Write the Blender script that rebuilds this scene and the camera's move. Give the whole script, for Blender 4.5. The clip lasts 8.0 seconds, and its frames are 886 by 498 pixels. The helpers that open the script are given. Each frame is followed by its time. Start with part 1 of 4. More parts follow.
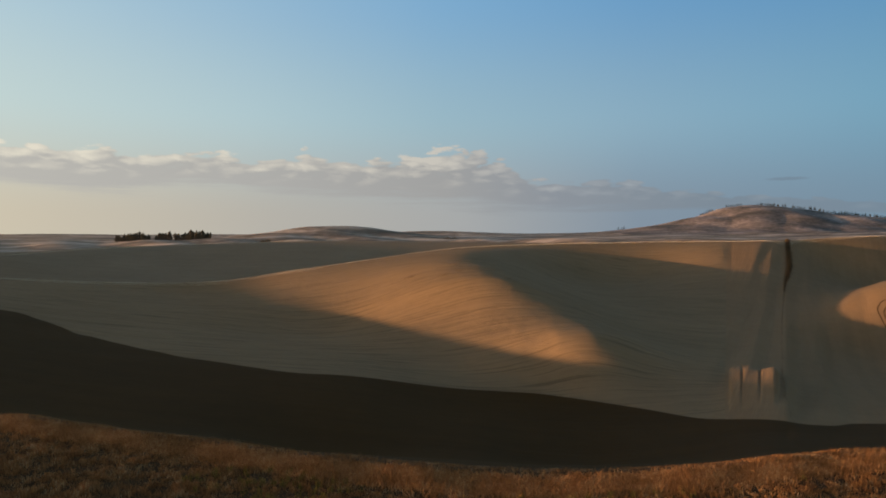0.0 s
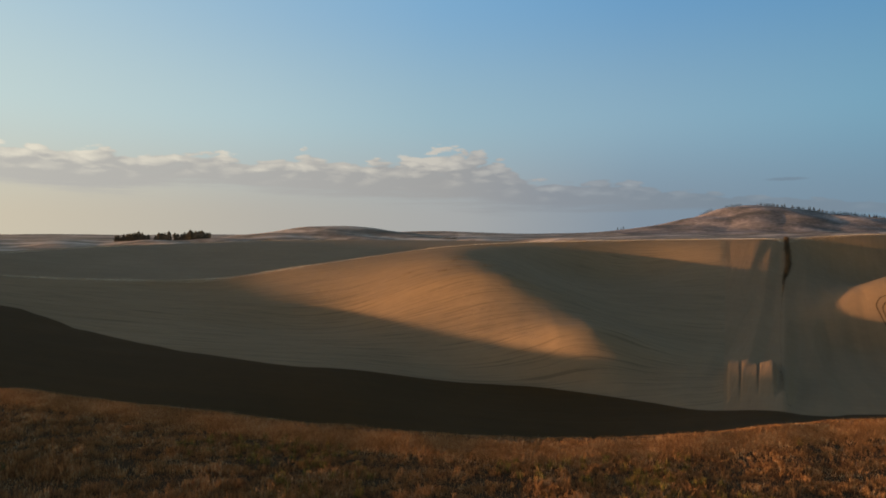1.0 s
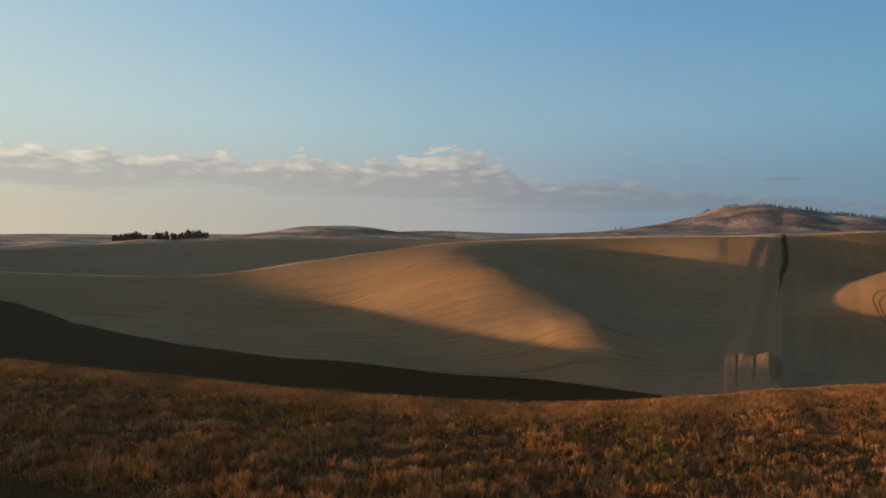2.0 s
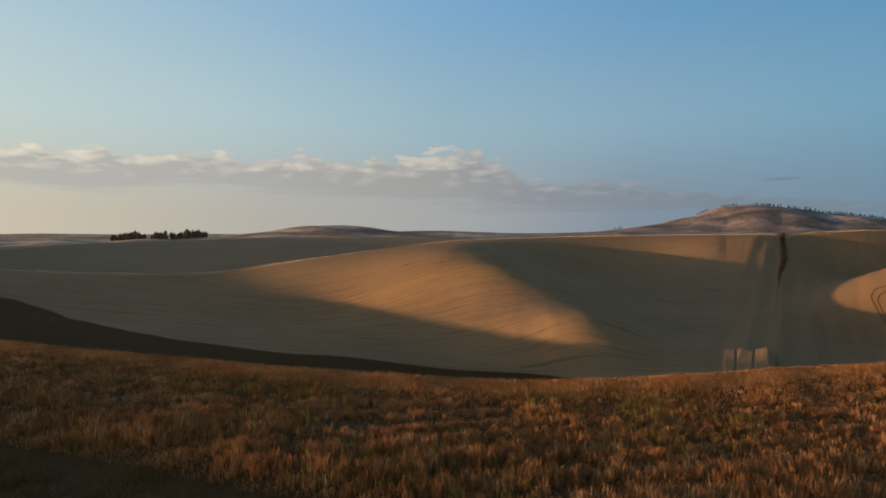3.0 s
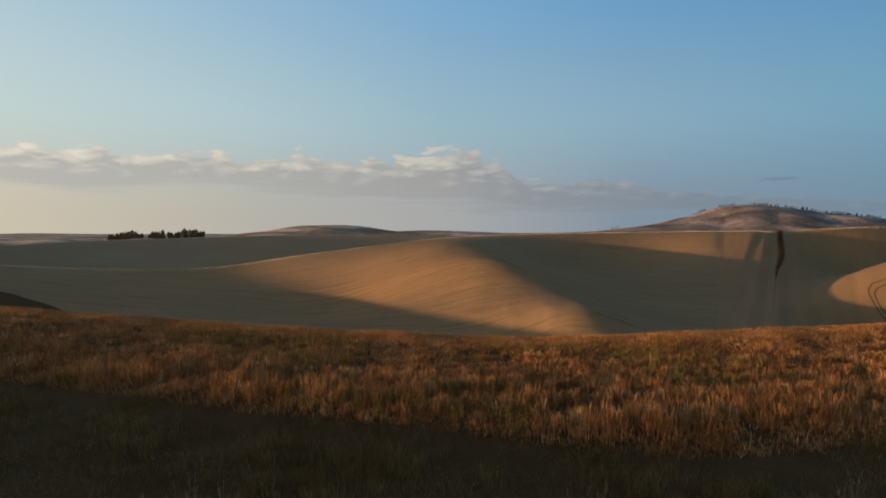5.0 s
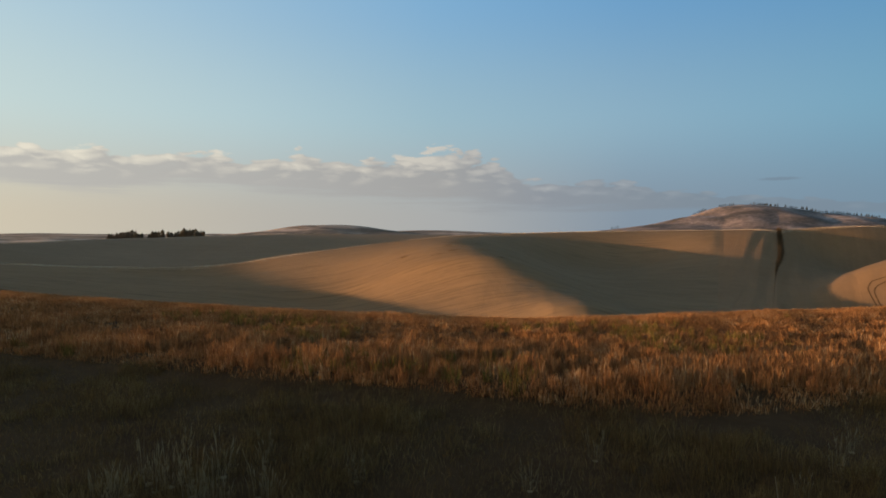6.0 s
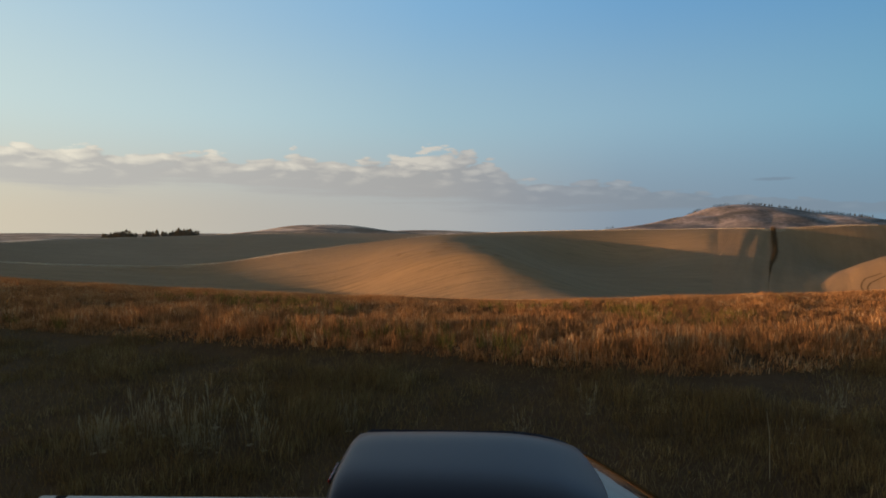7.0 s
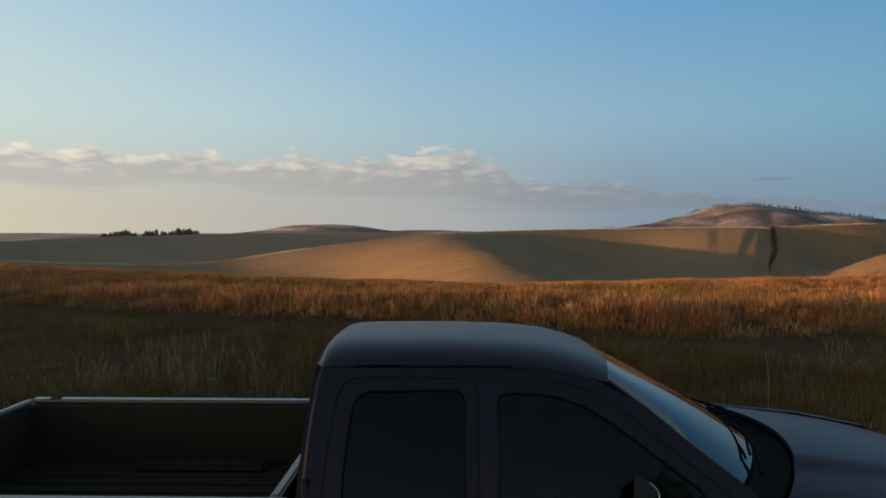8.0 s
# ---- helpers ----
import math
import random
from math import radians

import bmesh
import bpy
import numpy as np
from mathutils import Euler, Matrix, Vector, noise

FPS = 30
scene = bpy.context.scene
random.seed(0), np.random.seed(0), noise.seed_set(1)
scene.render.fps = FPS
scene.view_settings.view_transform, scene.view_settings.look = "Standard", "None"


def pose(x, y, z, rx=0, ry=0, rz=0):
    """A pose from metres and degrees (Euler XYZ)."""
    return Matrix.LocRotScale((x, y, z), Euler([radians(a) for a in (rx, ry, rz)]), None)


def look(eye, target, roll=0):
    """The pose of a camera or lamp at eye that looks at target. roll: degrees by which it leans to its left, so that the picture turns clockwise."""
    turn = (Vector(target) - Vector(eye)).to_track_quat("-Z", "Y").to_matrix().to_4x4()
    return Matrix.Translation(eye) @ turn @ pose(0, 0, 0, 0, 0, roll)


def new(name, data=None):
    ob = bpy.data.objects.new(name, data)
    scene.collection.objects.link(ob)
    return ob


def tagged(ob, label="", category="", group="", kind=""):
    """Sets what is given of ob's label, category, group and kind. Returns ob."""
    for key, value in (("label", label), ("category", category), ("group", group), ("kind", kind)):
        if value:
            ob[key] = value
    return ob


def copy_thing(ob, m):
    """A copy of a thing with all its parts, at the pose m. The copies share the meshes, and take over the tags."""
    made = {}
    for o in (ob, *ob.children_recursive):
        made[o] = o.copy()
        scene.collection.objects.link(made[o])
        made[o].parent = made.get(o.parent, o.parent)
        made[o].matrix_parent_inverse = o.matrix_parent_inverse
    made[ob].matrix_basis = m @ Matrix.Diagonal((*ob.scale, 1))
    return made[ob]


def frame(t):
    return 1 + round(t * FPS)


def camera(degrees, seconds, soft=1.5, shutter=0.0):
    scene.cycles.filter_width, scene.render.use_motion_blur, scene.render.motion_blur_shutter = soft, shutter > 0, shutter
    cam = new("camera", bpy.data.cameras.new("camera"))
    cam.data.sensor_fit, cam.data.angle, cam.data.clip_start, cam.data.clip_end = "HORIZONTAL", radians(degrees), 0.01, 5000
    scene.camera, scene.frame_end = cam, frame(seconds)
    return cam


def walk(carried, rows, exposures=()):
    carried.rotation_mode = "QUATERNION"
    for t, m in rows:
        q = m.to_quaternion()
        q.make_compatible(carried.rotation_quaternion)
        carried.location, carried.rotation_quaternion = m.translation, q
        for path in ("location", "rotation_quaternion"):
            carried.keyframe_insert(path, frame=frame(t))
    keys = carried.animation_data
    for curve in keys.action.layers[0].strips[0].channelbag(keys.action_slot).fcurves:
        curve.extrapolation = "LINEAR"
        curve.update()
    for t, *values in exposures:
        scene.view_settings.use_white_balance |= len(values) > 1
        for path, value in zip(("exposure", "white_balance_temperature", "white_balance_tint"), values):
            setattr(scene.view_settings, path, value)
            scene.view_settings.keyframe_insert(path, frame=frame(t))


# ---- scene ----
cam = camera(69.8, 8.0, soft=1.8)
# seconds, x, y, z, yaw, pitch, roll
ROWS = [
    (0.0, 0.000, 0.0, 11.574, 0.000, -1.33, 0.0),
    (0.5, 0.098, 0.0, 10.690, 0.000, -1.31, 0.0),
    (1.0, 0.205, 0.0, 9.979, -0.043, -1.29, 0.0),
    (1.5, 0.309, 0.0, 8.983, -0.157, -1.28, 0.0),
    (3.0, 0.450, 0.0, 7.118, -0.305, -1.28, 0.0),
    (3.5, 0.430, 0.0, 6.545, -0.383, -1.29, 0.0),
    (4.0, 0.427, 0.0, 6.042, -0.404, -1.30, 0.0),
    (4.5, 0.420, 0.0, 5.555, -0.481, -1.28, 0.0),
    (6.0, 0.489, 0.0, 4.195, -0.522, -1.26, 0.0),
    (6.5, 0.520, 0.0, 3.770, -0.518, -1.26, 0.0),
    (7.0, 0.530, 0.0, 3.382, -0.944, -1.26, 0.0),
    (7.5, 0.535, 0.0, 2.984, -0.981, -1.26, 0.0),
    (8.0, 0.549, 0.0, 2.600, -0.983, -1.26, 0.0),
]
walk(cam, [(t, pose(x, y, z, 90 + pitch, roll, yaw)) for t, x, y, z, yaw, pitch, roll in ROWS],
     [(0.0, 1.25, 7750, 10), (4.0, 1.21, 7750, 10), (6.0, 1.3, 7750, 10), (8.0, 1.35, 7750, 10)])

# ---- light: a low sun far round to the left, and the evening sky ----
SUN_AZIMUTH, SUN_HEIGHT = -106.0, 3.44      # degrees clockwise from ahead (+y), degrees up
SKY_GLOW = 0.45
world = bpy.data.worlds.new("evening_sky")
scene.world = world
world.use_nodes = True
wn, wl = world.node_tree.nodes, world.node_tree.links
sky = wn.new("ShaderNodeTexSky")
sky.sky_type = "NISHITA"
sky.sun_disc = False
sky.sun_elevation = radians(SUN_HEIGHT)
sky.sun_rotation = radians(SUN_AZIMUTH)
sky.altitude, sky.air_density, sky.dust_density, sky.ozone_density = 800, 1.0, 1.7, 1.5
wl.new(sky.outputs[0], wn["Background"].inputs[0])
wn["Background"].inputs[1].default_value = 0.12

sun_from = Vector((math.sin(radians(SUN_AZIMUTH)), math.cos(radians(SUN_AZIMUTH)), math.tan(radians(SUN_HEIGHT))))
sun = new("sun", bpy.data.lights.new("sun", "SUN"))
sun.data.energy, sun.data.angle, sun.data.color = 2.35, radians(0.6), (1.0, 0.585, 0.33)
sun.matrix_world = look(sun_from * 900, (0, 0, 0))


# ---- materials ----
def material(name, colours, scale=1.0, rough=0.9, bump=0.3, bump_scale=8.0, metal=0.0, stretch=(1, 1, 1), spread=0.25, coat=0.0):
    """Noise at two scales between the colours, with fine relief."""
    m = bpy.data.materials.new(name)
    m.use_nodes = True
    n, l = m.node_tree.nodes, m.node_tree.links
    b = n["Principled BSDF"]
    co = n.new("ShaderNodeTexCoord")
    mp = n.new("ShaderNodeMapping")
    mp.inputs["Scale"].default_value = stretch
    l.new(co.outputs["Object"], mp.inputs[0])
    big, small = n.new("ShaderNodeTexNoise"), n.new("ShaderNodeTexNoise")
    big.inputs["Scale"].default_value, small.inputs["Scale"].default_value = scale, scale * bump_scale
    big.inputs["Detail"].default_value, small.inputs["Detail"].default_value = 4, 6
    mix = n.new("ShaderNodeMix")
    mix.inputs[0].default_value = 0.33
    for t, i in ((big, 2), (small, 3)):
        l.new(mp.outputs[0], t.inputs["Vector"])
        l.new(t.outputs["Fac"], mix.inputs[i])
    ramp = n.new("ShaderNodeValToRGB")
    e = ramp.color_ramp.elements
    while len(e) < len(colours):
        e.new(0.5)
    for i, c in enumerate(colours):
        e[i].position = 0.5 - spread + 2 * spread * i / max(1, len(colours) - 1)
        e[i].color = (*c, 1)
    l.new(mix.outputs[0], ramp.inputs[0])
    l.new(ramp.outputs[0], b.inputs["Base Color"])
    if bump:
        bp = n.new("ShaderNodeBump")
        bp.inputs["Strength"].default_value = bump
        bp.inputs["Distance"].default_value = 0.3 / (scale * bump_scale)
        l.new(small.outputs["Fac"], bp.inputs["Height"])
        l.new(bp.outputs[0], b.inputs["Normal"])
    b.inputs["Roughness"].default_value, b.inputs["Metallic"].default_value = rough, metal
    b.inputs["Coat Weight"].default_value = coat
    if rough > 0.8:
        b.inputs["Specular IOR Level"].default_value = 0.1
    return m


def rows(name, colours, angle, width=2.2, relief=0.5, patch=0.02, rough=0.95, warped=5.0, dashes=0.0):
    """A field with drill rows running at that angle, over larger patches."""
    m = material(name, colours, patch, rough, 0, 6.0, spread=0.3)
    n, l = m.node_tree.nodes, m.node_tree.links
    b = n["Principled BSDF"]
    co, turn, squeeze = n.new("ShaderNodeTexCoord"), n.new("ShaderNodeMapping"), n.new("ShaderNodeMapping")
    turn.inputs["Rotation"].default_value = (0, 0, -radians(angle))
    squeeze.inputs["Scale"].default_value = (0.018, 1 / width, 0.02)
    l.new(co.outputs["Object"], turn.inputs[0])
    warp, add = n.new("ShaderNodeTexNoise"), n.new("ShaderNodeMix")
    warp.inputs["Scale"].default_value, warp.inputs["Detail"].default_value = 0.012, 2
    l.new(co.outputs["Object"], warp.inputs["Vector"])
    add.data_type, add.blend_type = "RGBA", "ADD"
    add.inputs[0].default_value = 1.0
    scale = n.new("ShaderNodeVectorMath")
    scale.operation = "SCALE"
    scale.inputs[3].default_value = warped
    l.new(warp.outputs["Color"], scale.inputs[0])
    l.new(turn.outputs[0], add.inputs[6]), l.new(scale.outputs[0], add.inputs[7])
    l.new(add.outputs[2], squeeze.inputs[0])
    lines, fine = n.new("ShaderNodeTexNoise"), n.new("ShaderNodeTexNoise")
    for t, sc, de in ((lines, 1.0, 5), (fine, 5.0, 4)):
        t.inputs["Scale"].default_value, t.inputs["Detail"].default_value, t.inputs["Roughness"].default_value = sc, de, 0.62
        l.new(squeeze.outputs[0], t.inputs["Vector"])
    grain = n.new("ShaderNodeTexNoise")
    grain.inputs["Scale"].default_value, grain.inputs["Detail"].default_value = 0.35, 5
    l.new(co.outputs["Object"], grain.inputs["Vector"])
    tone = n.new("ShaderNodeMapRange")
    tone.inputs[1].default_value, tone.inputs[2].default_value, tone.inputs[3].default_value, tone.inputs[4].default_value = 0.3, 0.7, 0.89, 1.09
    mixl = n.new("ShaderNodeMix")
    mixl.inputs[0].default_value = 0.35
    l.new(lines.outputs["Fac"], mixl.inputs[2]), l.new(grain.outputs["Fac"], mixl.inputs[3])
    l.new(mixl.outputs[0], tone.inputs[0])
    shade = tone.outputs[0]
    if dashes:
        # short dark ridges of clods and weeds along the rows
        short, clods, cut = n.new("ShaderNodeMapping"), n.new("ShaderNodeTexNoise"), n.new("ShaderNodeMapRange")
        short.inputs["Scale"].default_value = (0.05, 2.2 / width, 0.02)
        clods.inputs["Scale"].default_value, clods.inputs["Detail"].default_value = 1.0, 3
        l.new(add.outputs[2], short.inputs[0]), l.new(short.outputs[0], clods.inputs["Vector"])
        cut.inputs[1].default_value, cut.inputs[2].default_value, cut.inputs[3].default_value, cut.inputs[4].default_value = 0.54, 0.66, 1.0, 1.0 - dashes
        l.new(clods.outputs["Fac"], cut.inputs[0])
        darker = n.new("ShaderNodeMath")
        darker.operation = "MULTIPLY"
        l.new(shade, darker.inputs[0]), l.new(cut.outputs[0], darker.inputs[1])
        shade = darker.outputs[0]
    mul = n.new("ShaderNodeVectorMath")
    mul.operation = "SCALE"
    old = b.inputs["Base Color"].links[0].from_socket
    l.new(old, mul.inputs[0]), l.new(shade, mul.inputs[3])
    l.new(mul.outputs[0], b.inputs["Base Color"])
    high = n.new("ShaderNodeMath")
    high.operation = "ADD"
    l.new(mixl.outputs[0], high.inputs[0])
    half = n.new("ShaderNodeMath")
    half.operation = "MULTIPLY"
    half.inputs[1].default_value = 0.3
    l.new(fine.outputs["Fac"], half.inputs[0])
    l.new(half.outputs[0], high.inputs[1])
    bp = n.new("ShaderNodeBump")
    bp.inputs["Strength"].default_value, bp.inputs["Distance"].default_value = relief, 0.6
    l.new(high.outputs[0], bp.inputs["Height"])
    l.new(bp.outputs[0], b.inputs["Normal"])
    return m


M_SOIL = material("field_soil", [(0.050, 0.028, 0.013), (0.092, 0.052, 0.025)], 0.8)
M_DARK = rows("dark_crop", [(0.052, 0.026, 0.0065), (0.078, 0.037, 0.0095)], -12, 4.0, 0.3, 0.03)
M_STUBBLE = rows("stubble", [(0.240, 0.160, 0.094), (0.322, 0.217, 0.131)], -5, 1.7, 0.85, dashes=0.3)
M_STRIPS = rows("stubble_strips", [(0.245, 0.153, 0.088), (0.329, 0.209, 0.123)], 61, 3.4, 0.9)
M_FALLOW = rows("fallow", [(0.245, 0.170, 0.112), (0.320, 0.226, 0.150)], 10, 3.5, 0.4)
M_RIGHT = rows("right_field", [(0.222, 0.141, 0.080), (0.298, 0.192, 0.112)], 61, 3.0, 0.5)
M_FAR = material("far_fields", [(0.13, 0.108, 0.088), (0.23, 0.18, 0.148), (0.38, 0.295, 0.245), (0.64, 0.51, 0.43)], 0.0075, spread=0.10, stretch=(0.45, 1, 1))
M_MOUNT = material("mountain_pasture", [(0.090, 0.080, 0.076), (0.152, 0.131, 0.124), (0.255, 0.208, 0.196), (0.42, 0.345, 0.328)], 0.0075, spread=0.14, stretch=(0.8, 1, 1))
M_PAINT = material("truck_paint", [(0.012, 0.0155, 0.0255), (0.016, 0.0195, 0.031)], 2.0, 0.38, 0, metal=0.15, coat=0.07)
M_PAINT.node_tree.nodes["Principled BSDF"].inputs["Coat Roughness"].default_value = 0.15
M_PAINT.node_tree.nodes["Principled BSDF"].inputs["Specular IOR Level"].default_value = 0.22
M_PAINT.node_tree.nodes["Principled BSDF"].inputs["Specular Tint"].default_value = (1.0, 0.70, 0.79, 1)


# ---- ground ----
def pchip(x, y, q):
    """Smooth interpolation through (x, y) with no overshoot; y may hold several columns."""
    x, y = np.asarray(x, float), np.asarray(y, float)
    h = np.diff(x)
    d = np.diff(y, axis=0) / h.reshape(-1, *[1] * (y.ndim - 1))
    m = np.zeros_like(y)
    w = np.where(d[1:] * d[:-1] > 0, 2 * d[1:] * d[:-1] / np.where(np.abs(d[1:] + d[:-1]) < 1e-9, 1, d[1:] + d[:-1]), 0)
    m[1:-1], m[0], m[-1] = w, d[0], d[-1]
    i = np.clip(np.searchsorted(x, q) - 1, 0, len(x) - 2)
    s = (1, *[1] * (y.ndim - 1))
    t = ((q - x[i]) / h[i]).reshape(-1, *s[1:])
    hh = h[i].reshape(-1, *s[1:])
    return ((1 + 2 * t) * (1 - t) ** 2 * y[i] + t * (1 - t) ** 2 * hh * m[i] + t * t * (3 - 2 * t) * y[i + 1] + t * t * (t - 1) * hh * m[i + 1])


# profiles of the land outward from the lay-by: (distance, height) of field, brow, foot of the slope, edge of the dark
# crop, three steps of the stubble hill, its crest, the dip behind, the next crest, the dip behind that
BEHIND = [(12, 0.2), (26, 3.0), (40, 6.0), (70, 7.0), (110, 7.0), (160, 7.0), (220, 6.0), (300, 5.0), (420, 3.0), (600, 3.0), (900, 0.0)]
PROFILES = {
    -180: BEHIND,
    -140: [(14, 0.2), (28, 2.5), (44, 5.5), (70, 7.0), (110, 8.0), (160, 9.0), (220, 8.0), (300, 7.0), (420, 5.0), (600, 3.0), (900, 0.0)],
    # -114 to -50: unseen rises on the left, heights set to cast the shade
    -114: [(14, 0.1), (30, 2.6), (50, 7.3), (75, 10.8), (105, 13.2), (140, 14.6), (190, 12.5), (260, 10.0), (420, 6.0), (650, 6.0), (1000, 0.0)],
    -101: [(14, 0.1), (32, 1.65), (54, 4.35), (78, 6.15), (105, 8.15), (140, 9.75), (190, 10.15), (260, 9), (420, 6), (700, 14), (1000, 0)],
    -93: [(14, 0.1), (36, 1.4), (60, 3.8), (88, 6), (115, 7.1), (150, 7.4), (195, 7.8), (260, 7), (410, 6), (740, 20), (1100, 0)],
    -85: [(14, 0.1), (40, 1.5), (70, 3.9), (100, 6.1), (130, 6.9), (160, 7.2), (200, 4.8), (260, 4), (410, 5), (740, 26), (1120, 0)],
    -71: [(14, 0.1), (42, 0.6), (80, -0.6), (130, -4.5), (160, -5.5), (195, -5.5), (240, -4.3), (310, -3.3), (450, 5), (750, 34), (1150, 0)],
    -60: [(14, 0.1), (44, 0.7), (92, -6), (199, -7.3), (219, -6.8), (242, -6.3), (272, -5.8), (327, -4.8), (444, 3.2), (720, 34), (1120, 0)],
    -50: [(14, 0.1), (45, 0.6), (110, -10), (285, -4.2), (291, -3.8), (298, -3.2), (308, -2.2), (345, -1.7), (440, 2), (700, 30), (1100, 0)],
}
FAN = {     # the same, ahead, by the slope of the direction to the side; distances straight ahead
    -0.6975: [(12, 0.23), (36.5, 0.82), (100, -15.5), (200, -12), (225, -10.5), (250, -9), (268, -8), (282, -8), (335, -14), (403, -1.5), (650, -6)],
    -0.564: [(12, 0.23), (35, 0.67), (100, -17), (175, -16.9), (210, -14), (238, -12), (262, -10.3), (280, -9.6), (338, -15), (480, 0.5), (750, -6)],
    -0.395: [(12, 0.23), (33, 0.52), (100, -18), (153, -18.5), (193.8, -17.9), (217.8, -15.7), (260.7, -13.5), (280, -10.2), (340, -18), (560, 2.5), (850, -6)],
    -0.2: [(12, 0.23), (30.8, 0.37), (95, -20), (140, -19.2), (200.4, -21), (228.3, -14.8), (256.2, -8.8), (292, -3.6), (370, -16), (600, 5.3), (850, -6)],
    0.04: [(12, 0.23), (29.2, 0.27), (95, -20.5), (142, -23.5), (190.2, -13.3), (212.1, -1.7), (251.1, 2.7), (373, 4.1), (460, -6), (640, 4), (850, -6)],
    0.13: [(12, 0.23), (28.8, 0.25), (95, -21.5), (140, -23.9), (173, -12.2), (209.8, -2.4), (259.9, -4), (383, 5.3), (470, -3), (640, 3), (850, -5)],
    0.22: [(12, 0.23), (28.8, 0.25), (95, -21.8), (133.9, -23.6), (159.5, -8), (185.7, -14), (303.8, -13.5), (388, 6.2), (475, -1), (640, 2), (850, -4)],
    0.33: [(12, 0.23), (29.2, 0.27), (90, -20), (122.8, -22.7), (158.8, -19.2), (211.3, -16.7), (323.6, -12.5), (392, 6.9), (485, 0), (640, 2), (860, -3)],
    0.4146: [(12, 0.23), (29.6, 0.3), (85, -18), (112.2, -21.2), (167.3, -22.2), (237.4, -16.6), (322, -5.5), (389, 7.28), (490, 0), (640, 2), (880, -2)],
    0.541: [(12, 0.23), (30.6, 0.38), (75, -14), (103, -18.9), (173.9, -18.2), (241, -16.3), (305, -6.5), (385, 7.95), (500, 2), (650, 4), (900, 0)],
    0.565: [(12, 0.23), (30.8, 0.39), (75, -14), (102.3, -19.1), (173.6, -24.8), (240, -19.5), (352, -6.7), (404, 8.5), (503, 2), (655, 4), (900, 0)],
    0.62: [(12, 0.23), (31.4, 0.34), (75, -14), (102.7, -19.6), (178, -25.1), (252, -17), (380, -9.2), (414, 9.6), (510, 3), (680, 5), (900, 2)],
    0.65: [(12, 0.23), (31.6, 0.33), (75, -14), (106, -20.3), (186, -28), (241, -10.7), (352, -19.9), (421, 10.2), (513, 3), (688, 5), (900, 3)],
    0.70: [(12, 0.23), (32, 0.32), (75, -14), (105, -20), (190, -28.8), (238, -4), (348, -19.2), (432, 10.9), (520, 4), (700, 6), (900, 4)],
    0.80: [(12, 0.23), (33, 0.33), (75, -14), (103, -19.5), (192, -22.4), (238, -3.3), (362, -17.1), (450, 11.3), (540, 5), (715, 6), (910, 4)],
}
for a, nodes in FAN.items():
    k = math.hypot(1, a)
    PROFILES[math.degrees(math.atan(a))] = [(d * k, z) for d, z in nodes]
PROFILES[60] = [(14, 0.1), (45, 0.4), (95, -12.0), (140, -16.0), (190, -16.0), (260, -12.0), (330, -4.0), (440, 8.0), (560, 4.0), (700, 6.0), (950, 4.0)]
PROFILES[100] = [(14, 0.1), (45, 0.6), (95, -3.0), (140, -6.0), (190, -8.0), (260, -6.0), (330, -2.0), (440, 4.0), (560, 4.0), (700, 6.0), (950, 4.0)]
PROFILES[140] = [(14, 0.2), (36, 2.0), (60, 3.5), (100, 4.0), (150, 4.0), (220, 4.0), (300, 4.0), (400, 4.0), (520, 3.0), (700, 3.0), (950, 0.0)]
PROFILES[180] = BEHIND
ANGLES = sorted(PROFILES)


def whole(a):
    """The profile from the lay-by to the horizon, with the sharp break of the slope just past the brow."""
    p = PROFILES[a]
    (r, z), (r2, z2) = p[1], p[2]
    past = r * 1.22
    drop = z - 0.27 * (past - r) if -58 < a < 62 else z + (z2 - z) * (past - r) / (r2 - r)
    return [(0.0, 0.0)] + p[:2] + [(past, drop)] + p[2:] + [(2200.0, 0.0), (4800.0, 6.0)]


NODES = np.array([whole(a) for a in ANGLES])     # angle, node, (r, z)


def far_hills(x, y):
    """Rolling country past the near hills, a low hill ahead and a mountain to the right."""
    r = np.hypot(x, y)
    k = np.clip((r - 650) / 500, 0, 1)
    k = k * k * (3 - 2 * k)
    roll = 7 * np.sin(x / 173 + 1.3 * np.sin(y / 410)) * np.sin(y / 228 + 0.8 * np.sin(x / 310)) + 5 * np.sin(x / 395 + y / 290 + 1.0)
    knolls = 5 * np.sin(x / 74 + 1.7 * np.sin(y / 120)) * np.sin(y / 96 + 1.2 * np.sin(x / 150)) + 2.5 * np.sin(x / 39 + y / 61)
    z = k * (0.6 * roll + 1.1 * knolls * np.clip((2600 - r) / 700, 0, 1) - 9 + 11 * np.clip((r - 1900) / 1200, 0, 1))

    def bump(cx, cy, sx, sy, h, p=1.0):
        return h * np.exp(-(((x - cx) / sx) ** 2 + ((y - cy) / sy) ** 2) ** p)
    z = z + bump(-430, 2500, 300, 300, 44) + bump(-150, 3300, 500, 250, 22)
    z = z + bump(1720, 3600, 330, 420, 95) + bump(1560, 3450, 620, 420, 60) + bump(2350, 3700, 560, 500, 95)
    z = z + bump(1250, 3300, 260, 200, 10) + bump(1680, 3150, 200, 160, 18) + bump(2150, 3200, 240, 180, 14)
    near = np.exp(-(((x - 1800) / 750) ** 2 + ((y - 3500) / 650) ** 2) ** 2)
    spur = np.abs(np.sin(x / 88 + 1.1 * np.sin(y / 140))) * 11 + 5 * np.sin(x / 57 + y / 83) + 3 * np.sin(y / 47 - x / 90)
    low = np.exp(-(((x + 400) / 500) ** 2 + ((y - 2500) / 400) ** 2) ** 2)
    return z + near * (spur - 4) + low * 0.25 * (spur - 10)


